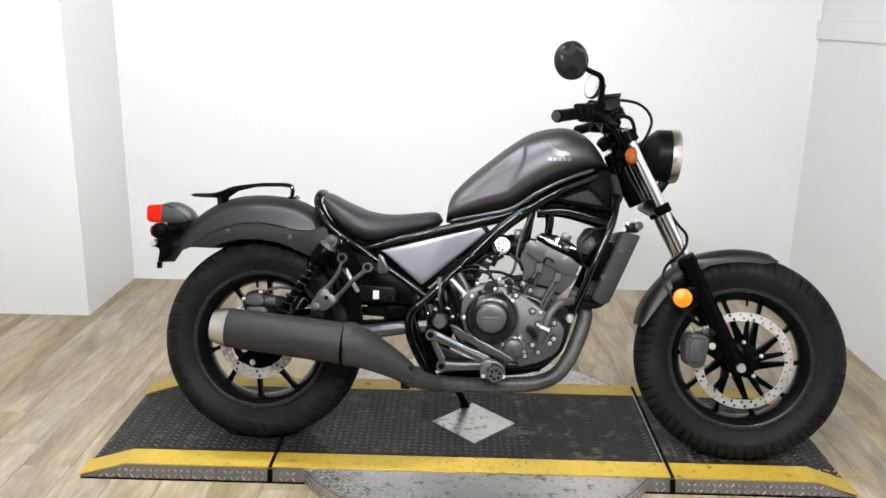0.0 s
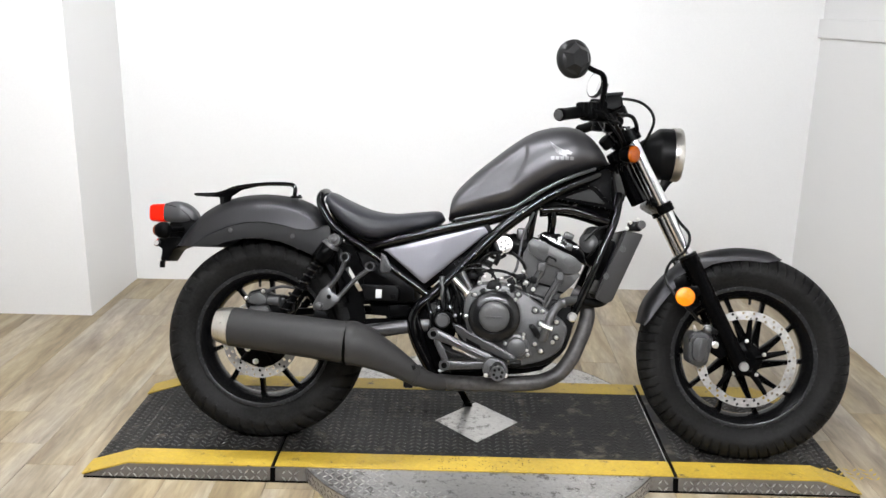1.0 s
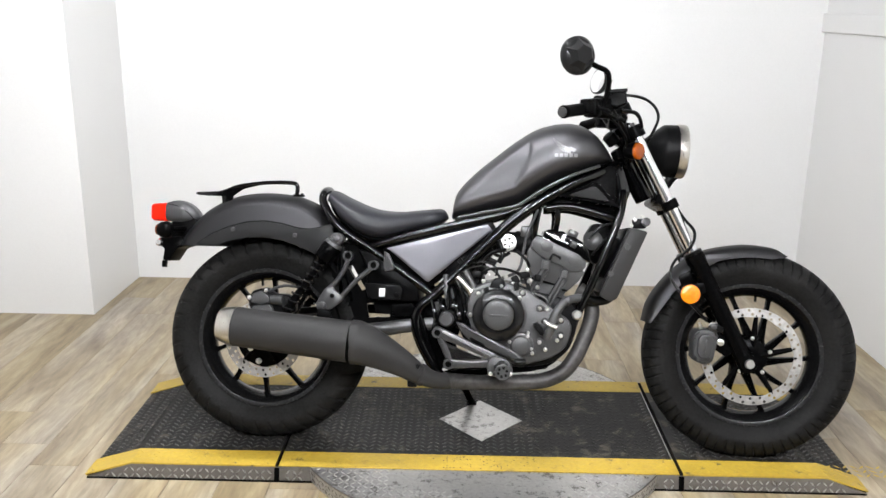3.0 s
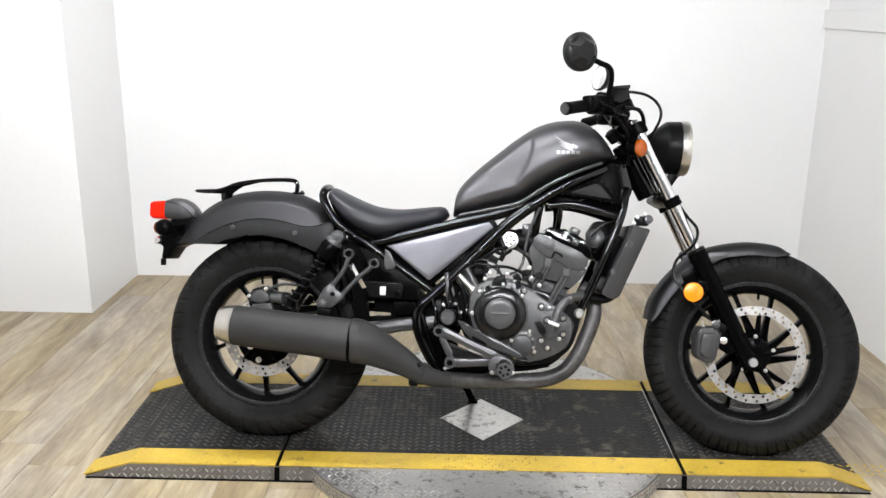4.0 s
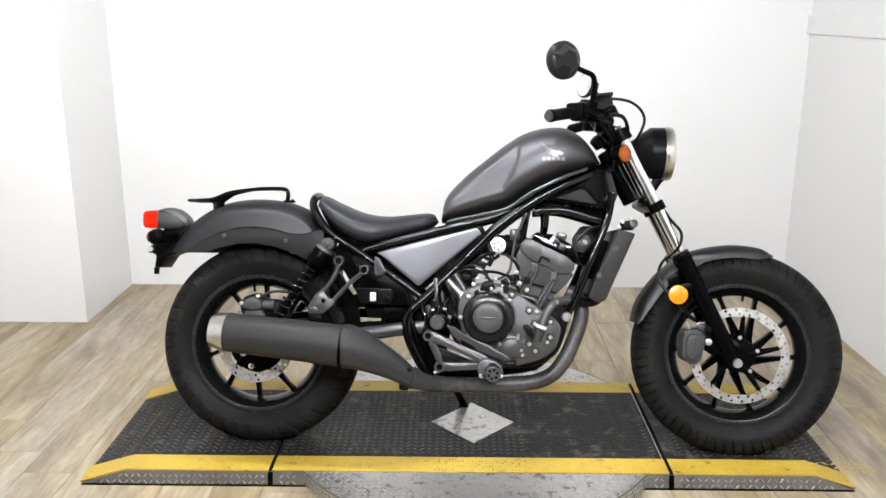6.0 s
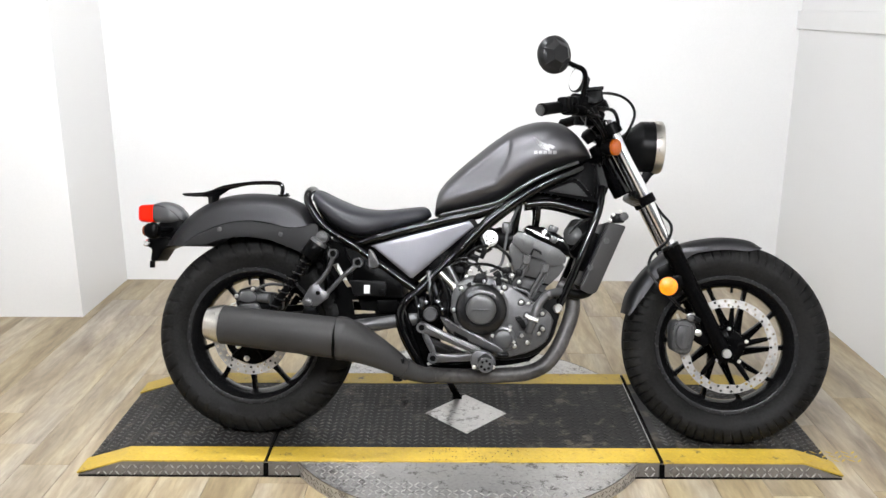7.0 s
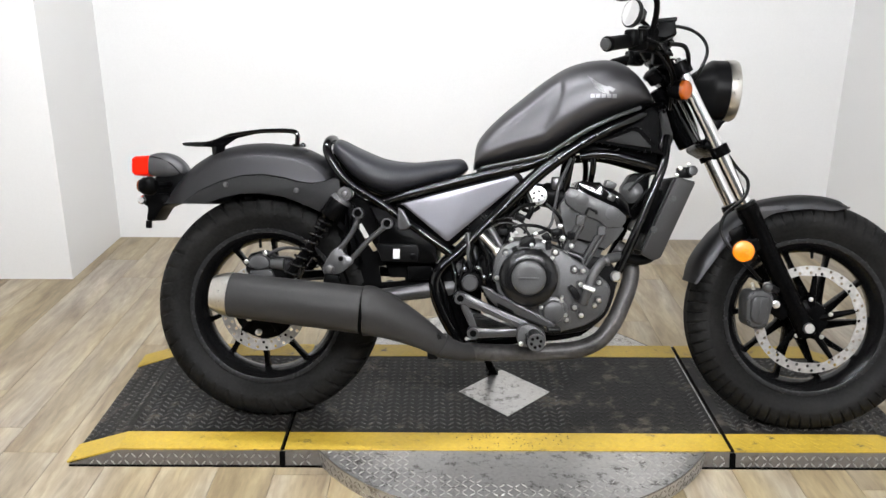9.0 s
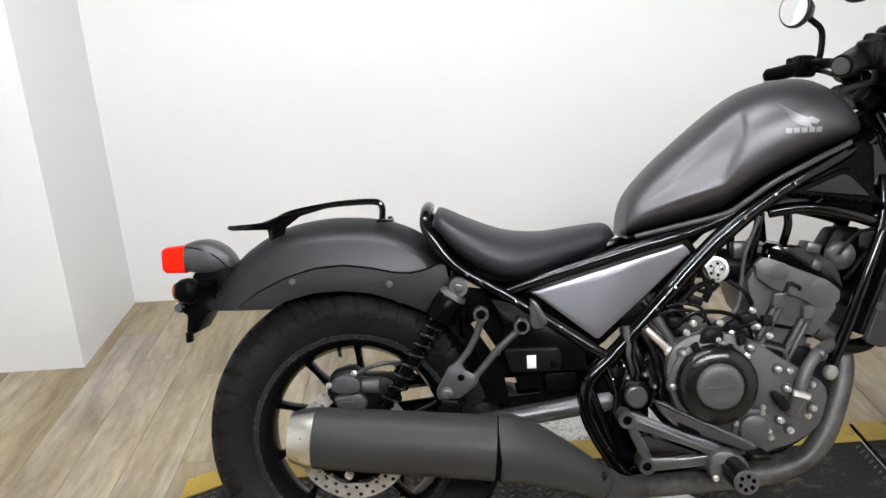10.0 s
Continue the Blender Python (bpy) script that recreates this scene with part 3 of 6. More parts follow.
def wheel(name, cx, half, rim_half, hub_half, disc_y, disc_r, disc_in, carrier_r, label, tread_cuts, phase):
    z = WHEEL_Z
    w = part(name, lathe([(-rim_half, 0.2040), (-rim_half, 0.2163), (-rim_half + 0.008, 0.2183), (-rim_half + 0.014, 0.2111), (-rim_half + 0.02, 0.2029), (0, 0.1906), (rim_half - 0.02, 0.2029), (rim_half - 0.014, 0.2111), (rim_half - 0.008, 0.2183), (rim_half, 0.2163), (rim_half, 0.2040), (rim_half - 0.012, 0.1927), (0.012, 0.1783), (-0.012, 0.1783), (-rim_half + 0.012, 0.1927), (-rim_half, 0.2040)], (cx, 0, z), (0, 1, 0), 96, caps=False), RIM_BODY, bike, label)
    for s in (-1, 1):
        # Lip is a lighter grey than the rim, to paint its highlight ring.
        part("rim_lip", lathe([(0, 0.2180), (s * 0.0030, 0.2170), (s * 0.0035, 0.2110), (s * 0.0015, 0.2050), (0, 0.2045)], (cx, s * (rim_half + 0.0005), z), (0, 1, 0), 96, caps=False), RIM, w, "rim edge, lighter grey to paint its highlight")
    part("tyre", tyre(cx, half, 0.3185, 0.208, *tread_cuts), RUBBER, w, "black rubber tyre with slanted tread cuts")
    part("hub", lathe([(-hub_half, 0.026), (-hub_half, 0.042), (-hub_half + 0.02, 0.050), (-0.02, 0.058), (0.02, 0.058), (hub_half - 0.02, 0.05), (hub_half, 0.042), (hub_half, 0.026)], (cx, 0, z), (0, 1, 0), 40), SATIN, w)
    for i in range(10):
        part("spoke", spoke(cx, phase + math.pi * i / 5 + 0.145, 0.027, 0.030, 0.188, 0.0135, 0.0064, -0.010), SATIN, w)
    v = phase + 0.4 * math.pi + 0.22
    part("valve_stem", tube([(cx + 0.190 * math.cos(v), 0.0, z + 0.190 * math.sin(v)), (cx + 0.163 * math.cos(v), -0.010, z + 0.163 * math.sin(v))], [0.0055, 0.0040], 10, 1), HOSE, w)
    d = part("brake_disc", disc_plate(cx, disc_y, disc_in, disc_r, 28, 2, 0.0047, 0.0018), DISC, w, "drilled steel brake disc", smooth=False)
    carrier = bmesh.new()
    for i in range(5):
        a = 2 * math.pi * i / 5 + 0.1
        tube([(cx + 0.03 * math.cos(a), disc_y + 0.012, z + 0.03 * math.sin(a)), (cx + (disc_in + 0.006) * math.cos(a + 0.12), disc_y, z + (disc_in + 0.006) * math.sin(a + 0.12))], [0.012, 0.006], 8, 1, carrier)
    lathe([(0, carrier_r), (0.006, carrier_r - 0.002), (0.012, carrier_r * 0.65), (0.014, 0.02)], (cx, disc_y + 0.014, z), (0, -1, 0), 32, carrier)
    part("disc_carrier", carrier, SATIN, w)
    return w


RIM_BODY = material("gloss_black_rim_paint", (0.0045, 0.0045, 0.0047), 0.20, 0.0, 0.1, 8, 150, 0.03, spec=0.45)
# Lighter than the rim body: the lip's highlight is put into the colour.
RIM = material("grey_black_rim_paint", (0.014, 0.014, 0.0145), 0.26, 0.0, 0.1, 8, 150, 0.04, spec=0.3)
front_wheel = wheel("front_wheel", BASE, 0.066, 0.045, 0.055, -0.084, 0.1455, 0.120, 0.052, "black cast front wheel with ten slim spokes", (64, 0.8, 0.17, (0.20, 0.62)), -0.035)
rear_wheel = wheel("rear_wheel", 0.0, 0.076, 0.055, 0.07, -0.088, 0.120, 0.090, 0.089, "black cast rear wheel with ten slim spokes", (40, 1.1, 0.19, (0.18, 0.70)), 0.28)


def bolts(places, y, r, parent, mat=None, h=0.006, axis=(0, -1, 0)):
    """Flanged bolt heads on one mesh, at places in x and z, facing the near side."""
    mesh = None
    for x, z in places:
        if mesh is None:
            bm = lathe([(0, r * 1.15), (h * 0.4, r * 1.15), (h * 0.5, r * 1.0), (h * 0.85, r * 0.94), (h * 0.97, r * 0.74), (h, r * 0.4)], (0, 0, 0), axis, 14)
            mesh = part("bolt", bm, mat or BOLT, parent)
            mesh.matrix_basis = pose(x, y, z)
        else:
            again(mesh, pose(x, y, z), parent)


bolts([(BASE + 0.055 * math.cos(2 * math.pi * k / 5 + 0.3), WHEEL_Z + 0.055 * math.sin(2 * math.pi * k / 5 + 0.3)) for k in range(5)], -0.092, 0.0052, front_wheel)
bolts([(0.04 * math.cos(2 * math.pi * k / 5 + 1.9), WHEEL_Z + 0.07 * math.sin(2 * math.pi * k / 5 - 1.7)) for k in range(2)], -0.095, 0.008, rear_wheel)

# the bar is turned a little to the right
front_wheel.matrix_basis = pose(BASE + 0.008, -0.006, WHEEL_Z - 0.003) @ pose(0, 0, 0, 0, 0, -6) @ pose(-BASE, 0, -WHEEL_Z)

# ---- fork, clamps, front fender ----
AXIS = Vector((0.362, 0, -0.671)).normalized()
for s in (-1, 1):
    y = 0.102 * s
    top, low = Vector((1.117 + 0.1 * (y + 0.102), y, 0.978)), Vector((1.469 + 0.1 * (y + 0.102), y, 0.289))
    joint = top.lerp(low, 0.545)
    tube_ob = part("fork_tube", lathe([(0, 0.0168), (0.001, 0.0178), ((joint - top).length + 0.03, 0.0175)], top, low - top, 28), FORK, bike, "polished steel fork tube")
    ln = (low - joint).length
    slider = part("fork_slider", lathe([(-0.012, 0.022), (-0.010, 0.029), (0.012, 0.030), (0.016, 0.0275), (0.06, 0.0275), (0.11, 0.0262), (ln - 0.07, 0.0245), (ln - 0.02, 0.027), (ln + 0.018, 0.026), (ln + 0.026, 0.018)], joint, low - joint, 28), SATIN, bike, "satin black fork slider")
    part("axle_boss", lathe([(-0.022, 0.010), (-0.022, 0.019), (0.024, 0.022), (0.024, 0.01)], (BASE + 0.001 + 0.08 * y, y, WHEEL_Z - 0.017), (0, 1, 0), 24), SATIN, slider)
    part("dust_seal", lathe([(-0.010, 0.0225), (-0.008, 0.028), (0.0, 0.0285), (0.0, 0.0225)], joint - AXIS * 0.012, AXIS, 24), HOSE, slider)
    part("lower_clamp", lathe([(-0.015, 0.019), (-0.0135, 0.0255), (0.0135, 0.0255), (0.015, 0.019)], top.lerp(low, 0.318), AXIS, 24), SATIN, bike)
    part("upper_clamp", lathe([(-0.016, 0.016), (-0.014, 0.029), (0.020, 0.029), (0.022, 0.022)], top.lerp(low, 0.0), AXIS, 24), SATIN, bike)
    part("fork_cap", lathe([(-0.026, 0.008), (-0.026, 0.013), (-0.018, 0.016), (-0.016, 0.02)], top, AXIS, 20), CHROME, bike)
part("axle_nut", lathe([(-0.010, 0.006), (-0.010, 0.013), (0.0, 0.0145)], (BASE - 0.016, -0.127, WHEEL_Z - 0.022), (0, 1, 0), 16), BOLT, bike)
part("lower_triple_clamp", block(Vector((1.213, 0, 0.772)), (0.052, 0.21, 0.034), 0.01, Euler((0, 0.495, 0)).to_matrix()), SATIN, bike)
part("upper_triple_clamp", block(Vector((1.096, 0, 0.975)), (0.075, 0.24, 0.03), 0.01, Euler((0, 0.495, 0)).to_matrix()), SATIN, bike)
part("steering_head", lathe([(0, 0.025), (0.004, 0.030), (0.18, 0.030), (0.184, 0.025)], (1.085, 0, 0.94), AXIS, 24), GLOSS, bike)


def fender(profile, centre, half, section_pts, floor_z=None, thick=0.004, ends=(1.0, 1.0)):
    """A mudguard: a rounded section carried along the crown line."""
    line = spline([(x, 0, z) for x, z in profile], 5)
    loops = []
    c = Vector((centre[0], 0, centre[1]))
    for i, p in enumerate(line):
        t = i / (len(line) - 1)
        k = 1 - (1 - ends[0]) * max(0, 1 - t * 5) ** 2 - (1 - ends[1]) * max(0, 1 - (1 - t) * 5) ** 2
        d = (line[min(i + 1, len(line) - 1)] - line[max(i - 1, 0)]).normalized()
        inward = Vector((d.z, 0, -d.x))
        if inward.dot(c - p) < 0:
            inward = -inward
        loop = []
        for y, depth in section_pts:
            q = p + inward * depth * (k if depth > 0.02 else 1)
            if floor_z is not None:
                q.z = max(q.z, floor_z)
            loop.append((q.x, y * half, q.z))
        loops.append(loop)
    bm = bmesh.new()
    rings(bm, loops, closed=False, caps=False)
    ret = bmesh.ops.solidify(bm, geom=bm.faces[:], thickness=thick)
    return bm


FSEC = [(-1.0, 0.040), (-0.99, 0.031), (-0.95, 0.022), (-0.86, 0.012), (-0.65, 0.004), (-0.35, 0.001), (0, 0), (0.35, 0.001), (0.65, 0.004), (0.86, 0.012), (0.95, 0.022), (0.99, 0.031), (1.0, 0.040)]
ff = part("front_fender", fender([(1.172, 0.402), (1.189, 0.467), (1.239, 0.540), (1.298, 0.594), (1.366, 0.630), (1.47, 0.648), (1.556, 0.641), (1.594, 0.622)], (BASE, WHEEL_Z), 0.074, FSEC, ends=(0.35, 0.3)), GREY, bike, "matte grey front mudguard")
for s in (-1, 1):
    part("fender_stay", slab(rounded([(1.30, 0.600), (1.345, 0.612), (1.405, 0.617), (1.425, 0.612), (1.392, 0.600), (1.366, 0.584), (1.345, 0.572), (1.31, 0.565)], 0.006), s * 0.0745, s * 0.0800, 0.0015), GREY, ff)
    part("stay_strap", slab(rounded([(1.262, 0.545), (1.312, 0.572), (1.33, 0.545), (1.30, 0.505), (1.275, 0.515)], 0.008), s * 0.084, s * 0.090, 0.0015), SATIN, ff)
part("reflector", lathe([(0, 0.026), (0.004, 0.0285), (0.010, 0.0275), (0.013, 0.02)], (1.291, -0.128, 0.494), (0, -1, 0), 32), ORANGE, bike, "round orange side reflector")
part("reflector_mount", slab(rounded([(1.275, 0.47), (1.34, 0.50), (1.33, 0.53), (1.27, 0.52)], 0.006), -0.122, -0.128, 0.001), SATIN, bike)
part("reflector", lathe([(0, 0.026), (0.004, 0.0285), (0.010, 0.0275), (0.013, 0.02)], (1.291, 0.128, 0.494), (0, 1, 0), 32), ORANGE, bike, "round orange side reflector")
# front caliper
cal = part("front_caliper", slab(rounded([(1.296, 0.372), (1.306, 0.392), (1.352, 0.396), (1.372, 0.376), (1.355, 0.296), (1.330, 0.286), (1.298, 0.302)], 0.012), -0.122, -0.045, 0.008), CALIPER, bike, "dark grey front brake caliper")
part("caliper_face", slab(rounded([(1.308, 0.366), (1.318, 0.380), (1.352, 0.378), (1.352, 0.345), (1.340, 0.306), (1.318, 0.306), (1.306, 0.32)], 0.008), -0.134, -0.120, 0.004), CALIPER, cal)
part("caliper_mark", block((1.330, -0.1345, 0.345), (0.006, 0.001, 0.045), 0.0003, Euler((0, 0.2, 0)).to_matrix()), ALLOY, cal)
part("bleed_valve", tube([(1.322, -0.10, 0.392), (1.315, -0.105, 0.412)], [0.006, 0.004], 10, 1), BOLT, cal)
part("pad_pin", block((1.37, -0.105, 0.398), (0.03, 0.03, 0.018), 0.004, Euler((0, 0.5, 0)).to_matrix()), ENGINE_DARK, cal)
part("banjo_fitting", lathe([(-0.01, 0.008), (-0.008, 0.011), (0.008, 0.011), (0.01, 0.007)], (1.352, -0.118, 0.402), (0, 1, 0), 14), ALLOY, cal)
part("caliper_bracket", slab(rounded([(1.34, 0.40), (1.40, 0.37), (1.42, 0.33), (1.40, 0.31), (1.36, 0.335), (1.33, 0.38)], 0.008), -0.105, -0.09, 0.002), SATIN, cal)
bolts([(1.352, 0.405), (1.378, 0.356)], -0.112, 0.009, cal)
cal.matrix_basis = pose(0.010, 0, -0.004)
part("brake_hose", tube([(1.345, -0.11, 0.415), (1.32, -0.125, 0.44), (1.27, -0.13, 0.49), (1.235, -0.12, 0.54), (1.245, -0.115, 0.59), (1.29, -0.125, 0.635), (1.30, -0.12, 0.68), (1.27, -0.11, 0.72), (1.225, -0.09, 0.79), (1.17, -0.05, 0.88)], 0.0045, 8), HOSE, bike)

# ---- headlight, front indicators ----
HLX, HLZ = 1.248, 0.934
hl = part("headlight", lathe([(-0.098, 0.016), (-0.088, 0.032), (-0.062, 0.053), (-0.034, 0.075), (-0.027, 0.0795), (-0.022, 0.0808), (0.016, 0.0815)], (HLX, 0, HLZ), (1, 0, -0.03), 48), ENGINE_DARK, bike, "round satin black headlight shell")
part("headlight_ring", lathe([(0.014, 0.0805), (0.014, 0.084), (0.036, 0.0845), (0.042, 0.081), (0.043, 0.075), (0.03, 0.074)], (HLX, 0, HLZ), (1, 0, -0.03), 56, caps=False), STEEL, hl, "brushed silver headlight ring")
part("headlight_lens", lathe([(0.032, 0.0745), (0.040, 0.071), (0.047, 0.056), (0.051, 0.032), (0.052, 0.008)], (HLX, 0, HLZ), (1, 0, -0.03), 48), CLEAR, hl, "clear domed headlight lens")
part("reflector_bowl", lathe([(0.026, 0.072), (0.02, 0.05), (0.0, 0.03)], (HLX, 0, HLZ), (1, 0, -0.03), 40, caps=False), CHROME, hl)
part("headlight_under_mount", slab(rounded([(1.215, 0.80), (1.235, 0.855), (1.275, 0.852), (1.262, 0.842), (1.235, 0.800)], 0.004), -0.008, 0.008, 0.002), SATIN, hl)
for s in (-1, 1):
    ti = part("front_indicator", lathe([(-0.046, 0.010), (-0.040, 0.019), (-0.022, 0.0255), (-0.003, 0.027), (0.0, 0.0265)], (1.124, s * 0.128, 0.917), (0.72, 0.68 * s, -0.05), 28), PLASTIC, bike, "black front indicator with an amber lens")
    part("indicator_lens", lathe([(-0.001, 0.0262), (0.008, 0.0255), (0.014, 0.020), (0.018, 0.010)], (1.124, s * 0.128, 0.917), (0.72, 0.68 * s, -0.05), 28), AMBER, ti, "amber lens")
    part("indicator_stalk", tube([(1.105, s * 0.118, 0.917), (1.12, s * 0.085, 0.92)], 0.010, 10, 1), PLASTIC, ti)

# ---- handlebar ----
part("handlebar", tube([(0.890, -0.372, 0.990), (0.975, -0.28, 1.018), (1.035, -0.20, 1.030), (1.062, -0.12, 1.030), (1.075, -0.05, 1.018), (1.085, 0.05, 1.022), (1.092, 0.11, 1.045), (1.094, 0.16, 1.058), (1.072, 0.225, 1.066), (1.012, 0.315, 1.058)], 0.0115, 12), SATIN, bike, "satin black handlebar")
for s in (-1, 1):
    part("riser", tube([(1.085, s * 0.045, 0.985), (1.08, s * 0.045, 1.022)], [0.02, 0.019], 14, 1), SATIN, bike)
for a, b in (((0.879, -0.382, 0.987), (0.968, -0.288, 1.016)), ((1.004, 0.324, 1.055), (1.068, 0.232, 1.065))):
    a, b = Vector(a), Vector(b)
    g = part("grip", lathe([(0.0, 0.012), (0.002, 0.0175), (0.006, 0.0185), (0.014, 0.0172), (0.05, 0.0168), ((b - a).length - 0.01, 0.0175), ((b - a).length - 0.006, 0.021), ((b - a).length, 0.021)], a, b - a, 24), PLASTIC, bike, "ribbed black rubber grip")
    part("bar_end", lathe([(-0.006, 0.008), (-0.005, 0.0135), (0.001, 0.0145)], a, b - a, 20), ALLOY, g)


def handle_controls(bar_in, bar_out, y_sign):
    i, o = Vector(bar_in), Vector(bar_out)
    d = (o - i).normalized()
    z = Vector((0, 0, 1))
    f = d.cross(z) * (1 if y_sign > 0 else -1)
    f = Vector((abs(f.x), f.y if f.x > 0 else -f.y, f.z)).normalized()
    m = Matrix((d, f, d.cross(f) if (d.cross(f)).z > 0 else -d.cross(f))).transposed()
    sw = part("switch_housing", block(o + d * 0.012 + z * -0.002, (0.040, 0.046, 0.052), 0.010, m), PLASTIC, bike, "black switch housing")
    block_bm = block(o + d * 0.048, (0.034, 0.030, 0.040), 0.007, m)
    part("lever_perch", block_bm, PLASTIC, bike)
    p0 = o + d * 0.052 + f * 0.035 - z * 0.006
    part("brake_lever" if y_sign < 0 else "clutch_lever", tube([p0, p0 - d * 0.04 + f * 0.016 - z * 0.008, p0 - d * 0.10 + f * 0.006 - z * 0.02, p0 - d * 0.15 - z * 0.026 + f * 0.010], [0.009, 0.007, 0.0065, 0.0075], 10, 5, flat=0.6), SATIN, bike)
    part("switch_button", block(o + d * 0.006 - f * 0.02 + z * 0.012, (0.014, 0.012, 0.010), 0.003, m), ENGINE_DARK, sw)
    return sw


handle_controls((1.06, -0.15, 1.03), (0.976, -0.28, 1.018), -1)
handle_controls((1.094, 0.14, 1.055), (1.066, 0.236, 1.066), 1)
# brake fluid box and throttle housing
rs = part("brake_fluid_box", slab(rounded([(1.012, 1.030), (1.018, 1.066), (1.066, 1.071), (1.072, 1.036), (1.042, 1.022)], 0.006), -0.262, -0.215, 0.005), PLASTIC, bike, "black brake fluid box")
part("box_lid", slab(rounded([(1.014, 1.064), (1.020, 1.073), (1.070, 1.078), (1.070, 1.068)], 0.003), -0.265, -0.212, 0.002), ENGINE_DARK, rs)
part("throttle_body_housing", lathe([(-0.02, 0.018), (-0.018, 0.028), (0.018, 0.030), (0.02, 0.02)], (0.99, -0.262, 1.020), (0.7, 0.7, 0.12), 20), PLASTIC, bike)
part("speedometer", lathe([(0, 0.03), (0.004, 0.047), (0.03, 0.049), (0.036, 0.045)], (1.088, 0.01, 1.035), (-0.5, 0, 0.86), 32), PLASTIC, bike, "round black speedometer")


def mirror(centre, normal, stem, size):
    """A round mirror: a faceted back shell, a rim and the glass, on its bent stem."""
    c, nrm = Vector(centre), Vector(normal).normalized()
    sh = part("mirror", lathe([(-0.030, 0.012), (-0.026, 0.024), (-0.014, size * 0.84), (-0.004, size), (0.006, size), (0.007, size * 0.95)], c, nrm, 9 * 4), MIRROR_SHELL, bike, "round black mirror with a faceted back", sharp=0.3)
    fac = bmesh.new()
    rings(fac, [[c + nrm * a + r * (math.cos(t) * nrm.orthogonal().normalized() + math.sin(t) * nrm.cross(nrm.orthogonal().normalized())) for t in (2 * math.pi * k / 6 for k in range(6))] for a, r in ((-0.036, 0.026), (-0.012, size * 0.90))])
    part("back_shell", fac, MIRROR_SHELL, sh, smooth=False)
    part("mirror_glass", lathe([(0.0055, size * 0.90), (0.0085, size * 0.89), (0.009, 0.01)], c, nrm, 40), MIRROR, sh, "silvered mirror glass")
    part("stem", tube(stem, 0.0075, 12), SATIN, sh)
    return sh


mirror((0.918, -0.36, 1.146), (-0.46, 0.88, 0.10), [(0.93, -0.352, 1.14), (0.972, -0.34, 1.122), (1.004, -0.318, 1.112), (1.012, -0.30, 1.085), (1.008, -0.285, 1.05), (1.004, -0.278, 1.025)], 0.053)
mirror((1.050, 0.255, 1.200), (-0.86, -0.50, 0.1), [(1.06, 0.255, 1.188), (1.085, 0.245, 1.168), (1.10, 0.235, 1.143), (1.096, 0.23, 1.10), (1.086, 0.225, 1.07)], 0.044)
part("master_cylinder", block((1.028, -0.225, 1.012), (0.075, 0.034, 0.034), 0.008, Euler((0, 0, 0.85)).to_matrix()), PLASTIC, bike)
part("bar_clamp", block((1.078, 0, 1.022), (0.045, 0.15, 0.04), 0.010, Euler((0, 0.4, 0)).to_matrix()), SATIN, bike)
part("switch_cable_clip", block((1.045, -0.17, 0.995), (0.03, 0.03, 0.04), 0.006), PLASTIC, bike)
part("switch_block", block((1.005, -0.245, 1.030), (0.055, 0.05, 0.05), 0.010, Euler((0.2, 0.1, 0.85)).to_matrix()), PLASTIC, bike)
part("cable_guide", block((1.10, -0.06, 0.955), (0.05, 0.05, 0.045), 0.010, Euler((0, 0.5, 0.3)).to_matrix()), SATIN, bike)
part("meter_bracket", block((1.115, -0.03, 0.985), (0.05, 0.09, 0.04), 0.010, Euler((0, 0.5, 0)).to_matrix()), SATIN, bike)
bolts([(1.06, 1.01), (1.095, 0.965)], -0.10, 0.006, bike, BOLT, 0.006)
part("ignition_lock", lathe([(0, 0.02), (0.03, 0.02), (0.034, 0.014)], (1.06, -0.085, 0.945), (-0.6, -0.3, 0.6), 18), PLASTIC, bike)
# cables
for pts, r in (
    ([(1.045, -0.22, 1.062), (1.096, -0.14, 1.080), (1.147, -0.10, 1.078), (1.179, -0.10, 1.052), (1.188, -0.10, 1.016), (1.168, -0.09, 0.965), (1.148, -0.05, 0.92)], 0.0045),
    ([(1.06, -0.22, 1.02), (1.11, -0.18, 1.02), (1.135, -0.12, 0.99), (1.135, -0.08, 0.94), (1.12, -0.06, 0.90)], 0.006),
    ([(1.03, -0.25, 1.02), (1.06, -0.20, 0.995), (1.09, -0.14, 0.965), (1.11, -0.10, 0.93), (1.115, -0.06, 0.89)], 0.005),
    ([(1.01, -0.26, 1.005), (1.05, -0.21, 0.982), (1.085, -0.15, 0.95), (1.095, -0.11, 0.91), (1.10, -0.07, 0.87)], 0.004),
    ([(1.07, 0.20, 1.055), (1.11, 0.17, 1.05), (1.15, 0.12, 1.02), (1.15, 0.07, 0.94), (1.12, 0.05, 0.88)], 0.0045),
):
    part("cable", tube(pts, r, 8), HOSE, bike)

# ---- tank, seat, covers ----


def lofted(xs, top, bottom, half, low_frac, n_up, n_low, dent=None, around=40):
    """A body lofted along x from its crown line, its lower edge and its half width."""
    loops = []
    for x in xs:
        zt, zb, w = (float(np.interp(x, [p[0] for p in q], [p[1] for p in q])) for q in (top, bottom, half))
        zc = zb + low_frac * (zt - zb)
        loop = []
        for k in range(around):
            a = 2 * math.pi * k / around
            c, s = math.cos(a), math.sin(a)
            e = n_up if s >= 0 else n_low
            y = w * math.copysign(abs(c) ** (2 / e), c)
            z = zc + ((zt - zc) if s >= 0 else (zc - zb)) * math.copysign(abs(s) ** (2 / e), s)
            if dent:
                y *= dent(x, z)
            loop.append((x, y, z))
        loops.append(loop)
    bm = bmesh.new()
    rings(bm, loops)
    return bm


